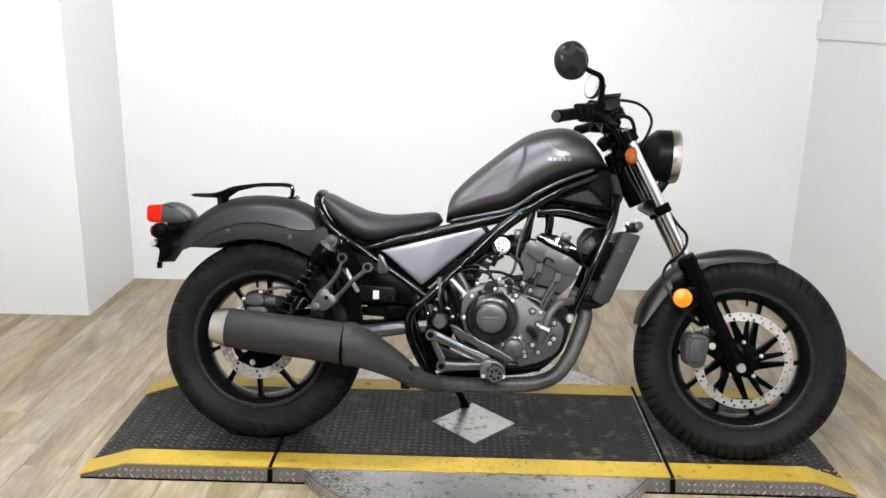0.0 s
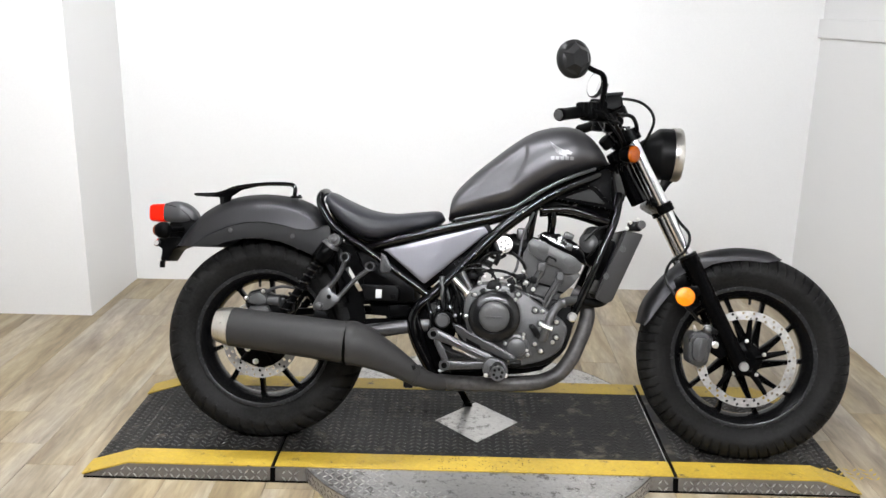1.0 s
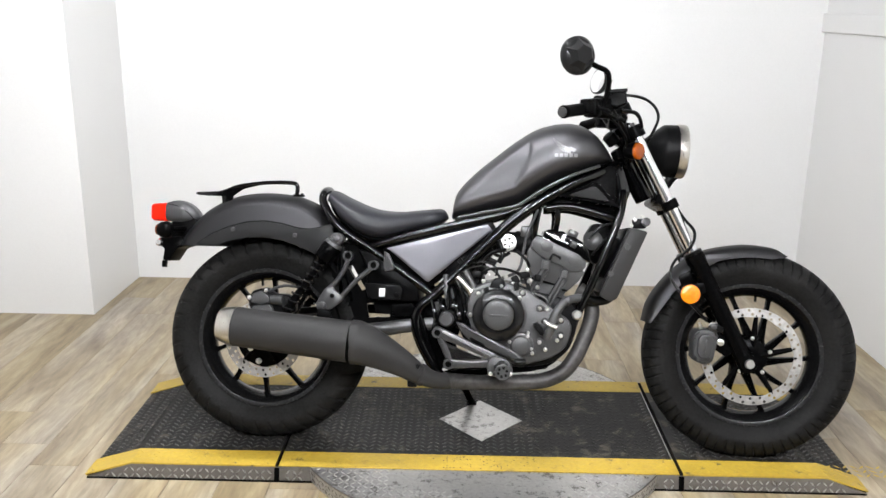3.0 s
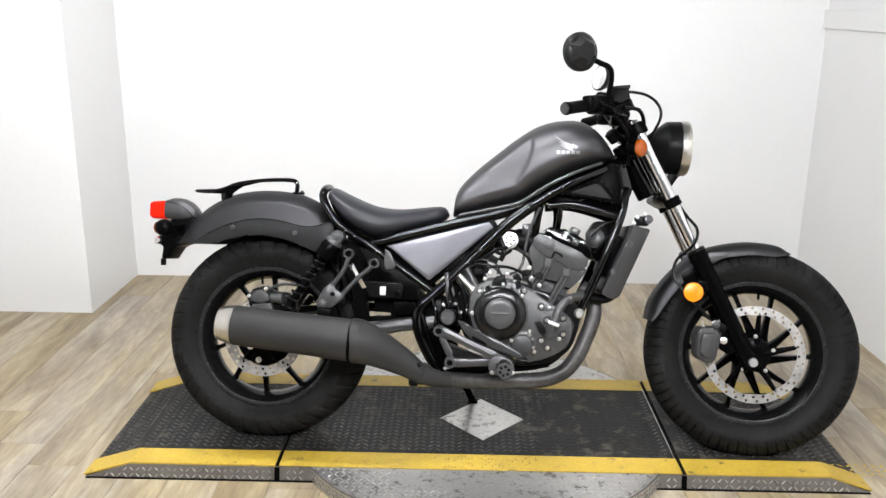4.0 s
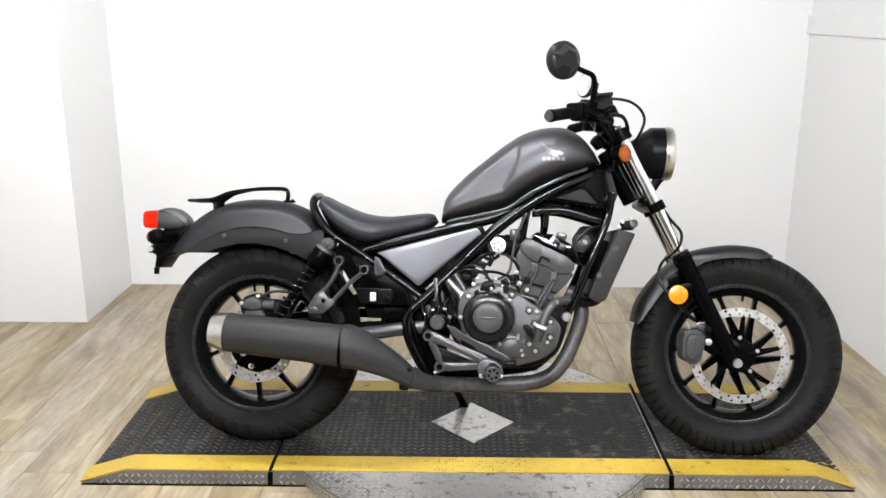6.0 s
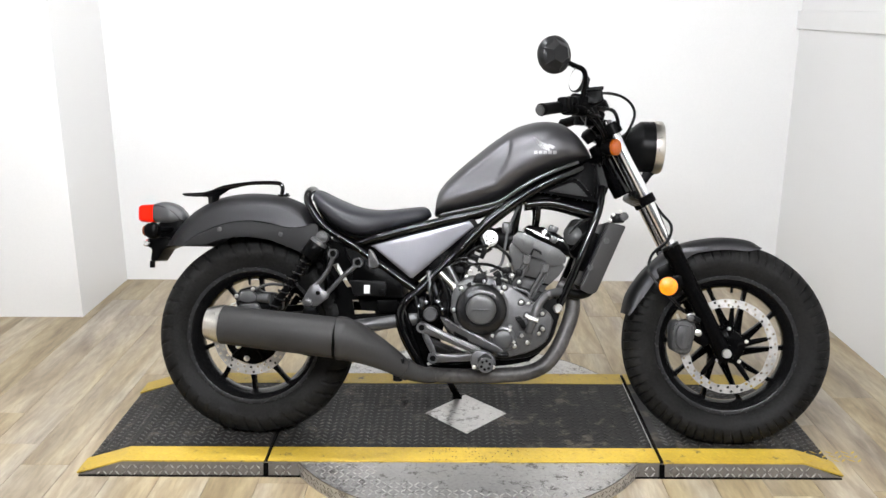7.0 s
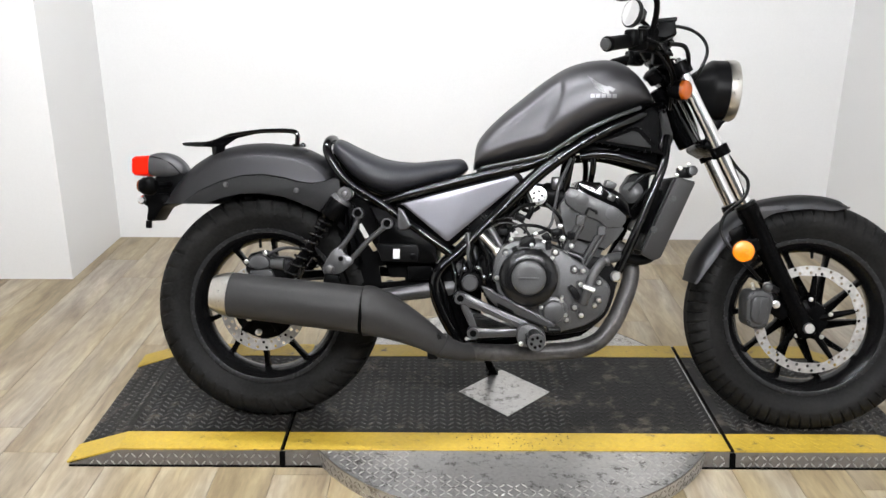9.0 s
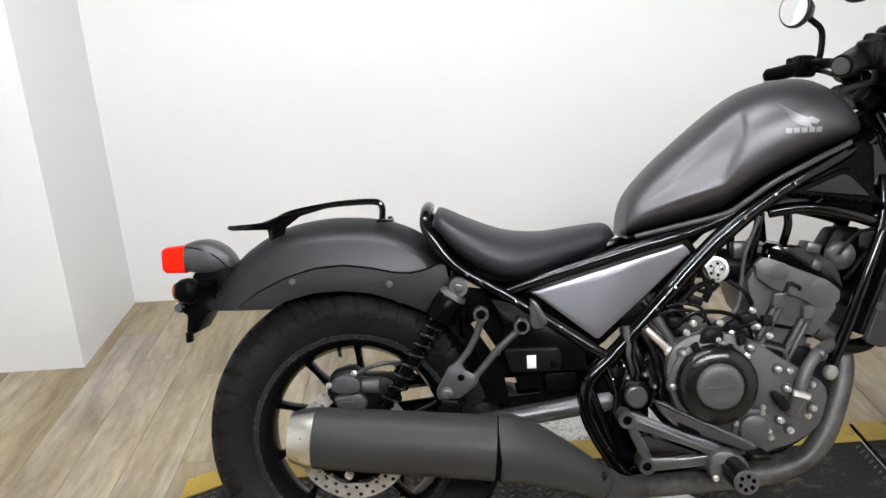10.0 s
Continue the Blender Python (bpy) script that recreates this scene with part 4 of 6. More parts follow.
def smooth_line(pts, n=60):
    return [(p.x, p.z) for p in spline([(x, 0, z) for x, z in pts], 8)]


TANK_TOP = smooth_line([(0.572, 0.716), (0.583, 0.782), (0.634, 0.843), (0.704, 0.903), (0.773, 0.957), (0.835, 0.993), (0.905, 1.009), (0.959, 1.005), (1.004, 0.979), (1.037, 0.942), (1.064, 0.902)])
TANK_LOW = smooth_line([(0.572, 0.703), (0.655, 0.721), (0.74, 0.739), (0.772, 0.748), (0.80, 0.765), (0.857, 0.803), (0.936, 0.842), (1.0, 0.868), (1.064, 0.893)])
TANK_HALF = smooth_line([(0.572, 0.070), (0.60, 0.086), (0.68, 0.100), (0.78, 0.118), (0.88, 0.134), (0.95, 0.134), (1.01, 0.112), (1.045, 0.075), (1.064, 0.030)])


def knee(x, z):
    """The scalloped knee recess behind a slanted crease."""
    crease = float(np.interp(z, [0.808, 0.831, 0.866, 0.90, 0.922, 0.94], [0.769, 0.782, 0.798, 0.811, 0.814, 0.811]))
    low, high = 0.752 + 0.26 * (x - 0.592), 0.772 + 0.845 * (x - 0.596)
    t = min(1, max(0, (crease - x) / 0.010)) * min(1, max(0, (z - low) / 0.022)) * min(1, max(0, (high - z) / 0.022))
    return 1 - 0.06 * t * t * (3 - 2 * t)


xs = [0.572, 0.573, 0.576, 0.581, 0.588] + list(np.linspace(0.6, 1.03, 110)) + [1.037, 1.044, 1.05, 1.055, 1.059, 1.062, 1.064]
tank = part("fuel_tank", lofted(xs, TANK_TOP, TANK_LOW, TANK_HALF, 0.42, 2.35, 2.3, knee, 72), GREY, bike, "matte dark grey teardrop fuel tank", sharp=0.8)
for s in (-1, 1):
    part("tank_seam", tube([(x, s * (float(np.interp(x, [p[0] for p in TANK_HALF], [p[1] for p in TANK_HALF])) * 0.93), z - 0.002) for x, z in TANK_LOW[2:-4:4]], 0.0055, 8, 3), ALLOY, tank, "pale welded tank flange")
part("tank_pan", lofted(list(np.linspace(0.58, 1.05, 40)), [(x, z + 0.001) for x, z in TANK_LOW], [(x, z - 0.005) for x, z in TANK_LOW], [(x, w * 0.92) for x, w in TANK_HALF], 0.5, 8, 8, None, 24), SATIN, tank)
part("fuel_cap", lathe([(0, 0.03), (0.004, 0.032), (0.008, 0.030), (0.010, 0.022)], (0.90, 0, 0.998), (0, 0, 1), 32), CHROME, tank)


def tank_y(x, z):
    zt, zb, w = (float(np.interp(x, [p[0] for p in q], [p[1] for p in q])) for q in (TANK_TOP, TANK_LOW, TANK_HALF))
    zc = zb + 0.42 * (zt - zb)
    if z >= zc:
        return w * max(0.0, 1 - ((z - zc) / (zt - zc)) ** 2.35) ** (1 / 2.35)
    return w * max(0.0, 1 - ((zc - z) / (zc - zb)) ** 2.3) ** (1 / 2.3)


def decal(points, name, side):
    """A thin badge that follows the tank's flank; points in pairs, upper and lower."""
    bm = bmesh.new()
    loops = []
    for (xa, za), (xb, zb) in points:
        loop = []
        for lift_y in (0.0004, 0.0016):
            for x, z in ((xa, za), (xb, zb)) if lift_y < 0.001 else ((xb, zb), (xa, za)):
                loop.append((x, side * (tank_y(x, z) * knee(x, z) + lift_y), z))
        loops.append(loop)
    rings(bm, loops)
    part(name, bm, MARK, tank, "pale grey badge on the tank")


for side in (-1, 1):
    for k in range(5):
        x0, z0 = 0.872 + 0.004 * k, 0.952 - 0.0075 * k
        n = 6
        pts = []
        for i in range(n + 1):
            t = i / n
            x, z = x0 + t * (0.050 - 0.003 * k), z0 - t * (0.030 - 0.004 * k) - 0.004 * math.sin(math.pi * t)
            pts.append(((x, z), (x + 0.001, z - 0.0034 * (0.4 + t))))
        decal(pts, "tank_badge_stroke", side)
    decal([((0.925 + 0.006 * i, 0.925 - 0.003 * i), (0.918 + 0.006 * i, 0.915 - 0.002 * i)) for i in range(4)], "tank_badge_stroke", side)
    for i in range(5):
        xa = 0.878 + i * 0.0145
        decal([((xa + 0.0055 * j, 0.9035), (xa + 0.0055 * j, 0.8935)) for j in range(3)], "tank_badge_bar", side)

SEAT_TOP = smooth_line([(0.183, 0.752), (0.190, 0.774), (0.203, 0.783), (0.257, 0.758), (0.331, 0.730), (0.404, 0.722), (0.476, 0.729), (0.53, 0.734), (0.548, 0.728), (0.557, 0.712)])
SEAT_LOW = smooth_line([(0.183, 0.745), (0.199, 0.727), (0.226, 0.692), (0.27, 0.655), (0.314, 0.634), (0.345, 0.630), (0.371, 0.633), (0.45, 0.656), (0.53, 0.682), (0.557, 0.704)])
SEAT_HALF = smooth_line([(0.183, 0.075), (0.20, 0.112), (0.26, 0.135), (0.33, 0.138), (0.40, 0.118), (0.47, 0.088), (0.53, 0.066), (0.557, 0.040)])
part("seat", lofted([0.183, 0.185, 0.189] + list(np.linspace(0.195, 0.545, 48)) + [0.550, 0.554, 0.557], SEAT_TOP, SEAT_LOW, SEAT_HALF, 0.42, 2.3, 2.8, None, 44), SEAT, bike, "black vinyl solo seat", sharp=1.2)
part("seat_base", lofted(list(np.linspace(0.215, 0.54, 30)), [(x, z + 0.012) for x, z in SEAT_LOW], [(x, z - 0.008) for x, z in SEAT_LOW], [(x, w * 0.72) for x, w in SEAT_HALF], 0.5, 3, 3, None, 24), PLASTIC, bike)

RSEC = [(-1.0, 0.132), (-1.0, 0.12), (-0.97, 0.102), (-0.93, 0.085), (-0.87, 0.062), (-0.815, 0.043), (-0.80, 0.040), (-0.68, 0.0265), (-0.5, 0.0135), (-0.25, 0.004), (0, 0), (0.25, 0.004), (0.5, 0.0135), (0.68, 0.0265), (0.80, 0.040), (0.815, 0.043), (0.87, 0.062), (0.93, 0.085), (0.97, 0.102), (1.0, 0.12), (1.0, 0.132)]
FEND = [(-0.306, 0.594), (-0.276, 0.642), (-0.249, 0.676), (-0.204, 0.717), (-0.131, 0.755), (-0.039, 0.771), (0.054, 0.767), (0.119, 0.750), (0.180, 0.715), (0.215, 0.672)]
part("rear_fender", fender(FEND, (0, WHEEL_Z), 0.106, RSEC, 0.596), GREY, bike, "matte grey rear mudguard", sharp=0.9)
STAY = [(-0.218, 0.599), (-0.175, 0.630), (-0.116, 0.657), (-0.058, 0.673), (-0.001, 0.677), (0.056, 0.669), (0.10, 0.658), (0.135, 0.655), (0.165, 0.660), (0.195, 0.672), (0.208, 0.668), (0.214, 0.635), (0.20, 0.588), (0.176, 0.572), (0.11, 0.601), (0.054, 0.620), (-0.003, 0.628), (-0.06, 0.626), (-0.118, 0.612), (-0.150, 0.599)]
for s in (-1, 1):
    st = part("fender_side_plate", slab(STAY, s * 0.1085, s * 0.1145, 0.0015), STAY_PAINT, bike, "satin dark grey mudguard stay")
    # Black backing slab paints the shadow line along the plate's upper edge.
    part("plate_gasket", slab([(x, z + (0.0035 if i < 11 else 0)) for i, (x, z) in enumerate(STAY)], s * 0.1055, s * 0.1090, 0), GAP, st)
    if s < 0:
        bolts([(-0.101, 0.650), (0.093, 0.637)], -0.1145, 0.0062, st, ENGINE, 0.005)
part("inner_fender", fender([(-0.06, 0.632), (0.0, 0.645), (0.10, 0.632), (0.18, 0.590), (0.25, 0.52), (0.275, 0.44)], (0, WHEEL_Z), 0.092, [(-1, 0.022), (-0.95, 0.008), (-0.6, 0.0), (0.6, 0.0), (0.95, 0.008), (1, 0.022)]), PLASTIC, bike)

# rack, tail light, rear indicators, plate holder
rack = part("rear_rack", tube([(0.079, -0.045, 0.764), (0.081, -0.045, 0.788), (0.074, -0.045, 0.800), (0.055, -0.045, 0.803), (0.02, -0.045, 0.803), (-0.03, -0.045, 0.800), (-0.108, -0.045, 0.788), (-0.150, -0.042, 0.772), (-0.198, -0.040, 0.761), (-0.244, -0.038, 0.764)], [0.0068, 0.0068, 0.0068, 0.0068, 0.0066, 0.0062, 0.0062, 0.0062, 0.0055, 0.0035], 10), GLOSS, bike, "gloss black bar rack on the rear mudguard")
part("rack_side_plate", slab(rounded([(-0.05, 0.800), (-0.108, 0.790), (-0.160, 0.771), (-0.236, 0.767), (-0.246, 0.763), (-0.236, 0.757), (-0.16, 0.755), (-0.158, 0.735), (-0.15, 0.725), (-0.128, 0.728), (-0.122, 0.758), (-0.09, 0.780), (-0.03, 0.795)], 0.004), -0.050, -0.044, 0.001), GLOSS, rack)
part("rack_foot", block((0.086, -0.045, 0.763), (0.036, 0.022, 0.007), 0.002), GLOSS, rack)
bolts([(0.096, 0.766)], -0.045, 0.005, rack, ENGINE_DARK, 0.005, (0, 0, 1))

tl = part("tail_light", lofted(list(np.linspace(-0.342, -0.238, 26)), smooth_line([(-0.342, 0.734), (-0.32, 0.740), (-0.295, 0.739), (-0.268, 0.727), (-0.248, 0.708), (-0.238, 0.690)]), smooth_line([(-0.342, 0.674), (-0.31, 0.667), (-0.26, 0.670), (-0.238, 0.682)]), [(-0.342, 0.044), (-0.29, 0.042), (-0.25, 0.03), (-0.238, 0.015)], 0.5, 3.2, 3.2, None, 28), TAIL_SHELL, bike, "dark grey tail light housing")
part("tail_lens", lofted([-0.391, -0.389, -0.384, -0.36, -0.343], [(-0.391, 0.724), (-0.384, 0.728), (-0.343, 0.731)], [(-0.391, 0.678), (-0.384, 0.673), (-0.343, 0.672)], [(-0.391, 0.036), (-0.384, 0.040), (-0.343, 0.042)], 0.5, 6, 6, None, 32), RED, tl, "red tail light lens")
part("housing_ridge", tube([(-0.338, -0.0395, 0.727), (-0.31, -0.0405, 0.722), (-0.28, -0.0385, 0.708), (-0.262, -0.034, 0.690), (-0.256, -0.031, 0.680)], 0.0016, 6, 4), PLASTIC, tl)
part("tail_bracket", slab(rounded([(-0.33, 0.67), (-0.255, 0.69), (-0.235, 0.66), (-0.28, 0.60), (-0.325, 0.575), (-0.335, 0.61)], 0.008), -0.03, 0.03, 0.004), PLASTIC, bike)
for s in (-1, 1):
    ri = part("rear_indicator", lathe([(-0.026, 0.006), (-0.022, 0.016), (-0.010, 0.024), (0.006, 0.0265), (0.016, 0.024), (0.024, 0.016)], (-0.316, s * 0.115, 0.643), (1, 0, 0), 28), PLASTIC, bike, "black rear indicator with an amber lens")
    part("indicator_lens", lathe([(-0.0285, 0.005), (-0.0265, 0.012), (-0.023, 0.0165), (-0.020, 0.0175)], (-0.316, s * 0.115, 0.643), (1, 0, 0), 28), AMBER, ri, "amber lens")
    part("indicator_stalk", tube([(-0.30, s * 0.10, 0.645), (-0.285, s * 0.03, 0.65)], 0.009, 10, 1), PLASTIC, ri)
ph = part("plate_holder", slab(rounded([(-0.36, 0.618), (-0.29, 0.625), (-0.262, 0.60), (-0.30, 0.585), (-0.325, 0.545), (-0.345, 0.548), (-0.34, 0.585), (-0.365, 0.60)], 0.006), -0.05, 0.05, 0.003), PLASTIC, bike, "black number plate holder")
part("plate_light", lathe([(0, 0.010), (0.014, 0.012), (0.02, 0.008)], (-0.352, -0.05, 0.604), (0, -1, 0), 16), CHROME, ph)
part("holder_tab", block((-0.345, -0.03, 0.536), (0.012, 0.02, 0.022), 0.002), PLASTIC, ph)

# ---- frame ----


def frame_tube(pts, r, mat=None, both=True, name="frame_tube", flat=1.0):
    part(name, tube(pts, r, 14, 6, flat=flat), mat or GLOSS, bike)
    if both:
        part(name, tube(mirrored(pts), r, 14, 6, flat=flat), mat or GLOSS, bike)


frame_tube([(1.09, -0.035, 0.885), (1.0, -0.075, 0.846), (0.932, -0.09, 0.815), (0.848, -0.095, 0.766), (0.764, -0.10, 0.704), (0.697, -0.10, 0.640), (0.597, -0.105, 0.535), (0.53, -0.11, 0.468), (0.488, -0.115, 0.430), (0.474, -0.118, 0.385), (0.492, -0.118, 0.321), (0.545, -0.115, 0.228)], 0.0175)
frame_tube([(0.53, -0.11, 0.462), (0.458, -0.11, 0.512), (0.386, -0.108, 0.561), (0.313, -0.105, 0.611), (0.241, -0.10, 0.655), (0.205, -0.098, 0.690), (0.174, -0.092, 0.742), (0.172, -0.07, 0.772), (0.175, 0.0, 0.784), (0.172, 0.07, 0.772), (0.174, 0.092, 0.742), (0.205, 0.098, 0.690), (0.241, 0.10, 0.655), (0.313, 0.105, 0.611), (0.386, 0.108, 0.561), (0.458, 0.11, 0.512), (0.53, 0.11, 0.462)], 0.0125, both=False, name="rear_loop")
frame_tube([(0.318, -0.10, 0.607), (0.418, -0.10, 0.638), (0.591, -0.095, 0.684), (0.729, -0.09, 0.719), (0.865, -0.085, 0.776), (0.93, -0.085, 0.81)], 0.0125)
frame_tube([(1.10, -0.05, 0.80), (1.085, -0.085, 0.73), (1.064, -0.10, 0.673), (1.01, -0.105, 0.534), (0.962, -0.108, 0.425)], 0.0125)
frame_tube([(0.86, -0.08, 0.742), (0.935, -0.085, 0.747), (1.02, -0.085, 0.728), (1.085, -0.08, 0.705)], 0.0125)
frame_tube([(0.935, -0.085, 0.745), (0.99, -0.07, 0.79), (1.06, -0.05, 0.86)], 0.010)
frame_tube([(0.50, -0.105, 0.31), (0.53, -0.115, 0.25), (0.565, -0.115, 0.222), (0.60, -0.115, 0.225)], 0.012)
frame_tube([(0.475, -0.122, 0.43), (0.50, -0.12, 0.36), (0.52, -0.118, 0.30), (0.545, -0.115, 0.235)], 0.010)
frame_tube([(0.512, -0.112, 0.45), (0.53, -0.11, 0.40), (0.525, -0.11, 0.35)], 0.008)
# Small gloss blocks with chrome studs, added to imitate broken glints on the tubes.
for x, z, turn in ((0.800, 0.734, -0.62), (0.622, 0.562, -0.79), (0.345, 0.588, 0.6), (0.276, 0.632, 0.6), (0.250, 0.648, 0.6), (0.862, 0.776, -0.6), (0.545, 0.480, -0.78), (0.900, 0.797, -0.55), (0.660, 0.602, -0.78), (0.575, 0.514, -0.78), (0.43, 0.534, 0.6)):
    c = part("frame_clip", block((x, -0.1165, z), (0.007, 0.006, 0.010), 0.0018, Euler((0, turn, 0)).to_matrix()), GLOSS, bike)
    part("clip_screw", lathe([(0, 0.0032), (0.003, 0.0030), (0.004, 0.0018)], (x, -0.1190, z), (0, -1, 0), 8), CHROME, c)
# More blocks added for glints, along the seat rail.
for x, z in ((0.46, 0.650), (0.564, 0.679), (0.68, 0.708)):
    c = part("frame_clip", block((x, -0.1085, z), (0.010, 0.006, 0.006), 0.0018, Euler((0, -0.26, 0)).to_matrix()), GLOSS, bike)
part("bridge_plate", slab(rounded([(1.02, 0.86), (1.09, 0.90), (1.12, 0.80), (1.09, 0.72), (1.05, 0.74)], 0.012), -0.055, 0.055, 0.006), GLOSS, bike)
part("head_gusset", slab(rounded([(0.845, 0.752), (0.925, 0.815), (1.000, 0.850), (1.052, 0.880), (1.072, 0.86), (1.072, 0.77), (1.066, 0.722), (1.02, 0.735), (0.935, 0.755), (0.87, 0.748)], 0.01), -0.078, -0.064, 0.003), SATIN, bike, "satin black frame gusset")
part("swingarm_pivot_plate", slab(rounded([(0.492, 0.45), (0.545, 0.45), (0.60, 0.40), (0.60, 0.34), (0.56, 0.24), (0.53, 0.24), (0.495, 0.33)], 0.012), -0.112, -0.098, 0.003), SATIN, bike)
part("swingarm_pivot_plate", slab(rounded([(0.492, 0.45), (0.545, 0.45), (0.60, 0.40), (0.60, 0.34), (0.56, 0.24), (0.53, 0.24), (0.495, 0.33)], 0.012), 0.098, 0.112, 0.003), SATIN, bike)
part("pivot_cap", lathe([(0, 0.022), (0.018, 0.022), (0.022, 0.018)], (0.568, -0.145, 0.397), (0, -1, 0), 28), ALLOY, bike, "round grey pivot cap")
part("pivot_boss", lathe([(0, 0.034), (0.03, 0.032), (0.034, 0.024)], (0.568, -0.112, 0.397), (0, -1, 0), 28), SATIN, bike)
for s in (-1, 1):
    part("swingarm", tube([(0.57, s * 0.095, 0.385), (0.464, s * 0.105, 0.372), (0.342, s * 0.108, 0.355), (0.15, s * 0.112, 0.33), (0.0, s * 0.115, WHEEL_Z), (-0.03, s * 0.115, WHEEL_Z)], [0.024, 0.021, 0.020, 0.020, 0.022, 0.018], 16, 4), ALLOY if s < 0 else SATIN, bike, "round-tube swingarm")
part("swingarm_cross_tube", tube([(0.33, -0.1, 0.36), (0.33, 0.1, 0.36)], 0.02, 14, 1), SATIN, bike)
part("rear_axle", tube([(0.0, -0.135, WHEEL_Z), (0.0, 0.135, WHEEL_Z)], 0.010, 12, 1), BOLT, bike)
part("chain_guard", slab(rounded([(0.06, 0.40), (0.30, 0.42), (0.42, 0.41), (0.42, 0.385), (0.30, 0.39), (0.06, 0.37)], 0.01), 0.10, 0.13, 0.004), PLASTIC, bike)
for za, zb in ((0.372, 0.425), (0.252, 0.365)):
    part("drive_chain", tube([(0.0, 0.105, za), (0.57, 0.105, zb)], 0.008, 6, 1, flat=0.6), PIPE, bike)
part("rear_sprocket", lathe([(0, 0.03), (0, 0.062), (0.006, 0.062), (0.006, 0.03)], (0, 0.102, WHEEL_Z), (0, 1, 0), 40), PIPE, bike)

# shocks
for s in (-1, 1):
    a, b = Vector((0.232, s * 0.150, 0.629)), Vector((0.058, s * 0.150, 0.372))
    d = (b - a)
    ln = d.length
    sh = part("rear_shock", lathe([(0.022, 0.010), (0.024, 0.027), (0.028, 0.0295), (0.072, 0.030), (0.076, 0.028), (0.078, 0.018), (0.084, 0.0085), (0.150, 0.0085), (0.152, 0.0120), (ln - 0.03, 0.0125), (ln - 0.028, 0.020), (ln - 0.018, 0.020), (ln - 0.012, 0.013), (ln, 0.013)], a, d, 28), SATIN, bike, "black rear shock absorber with a coil spring")
    part("shock_eye", lathe([(-0.018, 0.010), (-0.018, 0.0185), (0.016, 0.0185), (0.016, 0.008)], a, (0, 1, 0), 24), ENGINE, sh)
    part("spring_collar", lathe([(0.012, 0.02), (0.014, 0.026), (0.024, 0.029), (0.026, 0.024)], a, d, 24), ENGINE, sh)
    bolts([(a.x, a.z)], a.y - 0.017 if s < 0 else a.y, 0.009, sh, ALLOY, 0.006)
    axis = d.normalized()
    u = axis.orthogonal().normalized()
    v = axis.cross(u)
    coil = []
    for k in range(161):
        q = k / 160
        coil.append(a + axis * (0.080 + (ln - 0.115) * (q ** 1.18)) + 0.0178 * (math.cos(q * 53.4) * u + math.sin(q * 53.4) * v))
    part("spring", tube(coil, 0.0036, 8, 2), SPRING, sh, "black coil spring")
# rear caliper
rc = part("rear_caliper", slab(rounded([(-0.045, 0.420), (-0.035, 0.462), (0.005, 0.474), (0.035, 0.455), (0.075, 0.455), (0.10, 0.435), (0.10, 0.40), (0.05, 0.385), (-0.02, 0.385)], 0.010), -0.125, -0.07, 0.006), ENGINE_DARK, bike, "dark grey rear brake caliper")
part("caliper_piston_block", slab(rounded([(-0.035, 0.430), (-0.028, 0.455), (0.000, 0.465), (0.025, 0.452), (0.028, 0.428), (0.0, 0.420)], 0.008), -0.142, -0.122, 0.005), CALIPER, rc)
part("caliper_face", slab(rounded([(-0.030, 0.418), (0.030, 0.424), (0.040, 0.400), (0.025, 0.384), (-0.015, 0.382)], 0.010), -0.140, -0.118, 0.005), CALIPER, rc)
part("caliper_pin", tube([(0.03, -0.135, 0.438), (0.065, -0.135, 0.437)], [0.013, 0.016], 14, 1), CALIPER, rc)
part("caliper_hose", tube([(0.022, -0.135, 0.462), (0.045, -0.14, 0.475), (0.075, -0.14, 0.482), (0.11, -0.12, 0.478)], 0.0045, 8, 4), ALLOY, rc)
part("caliper_line", tube([(0.085, -0.145, 0.425), (0.072, -0.15, 0.400), (0.066, -0.15, 0.388)], [0.006, 0.0045, 0.006], 10, 3), ALLOY, rc)
part("caliper_mark", block((-0.002, -0.1405, 0.406), (0.030, 0.001, 0.007), 0.0003), ALLOY, rc)
bolts([(-0.035, 0.443), (0.016, 0.466), (-0.03, 0.392)], -0.143, 0.0055, rc)

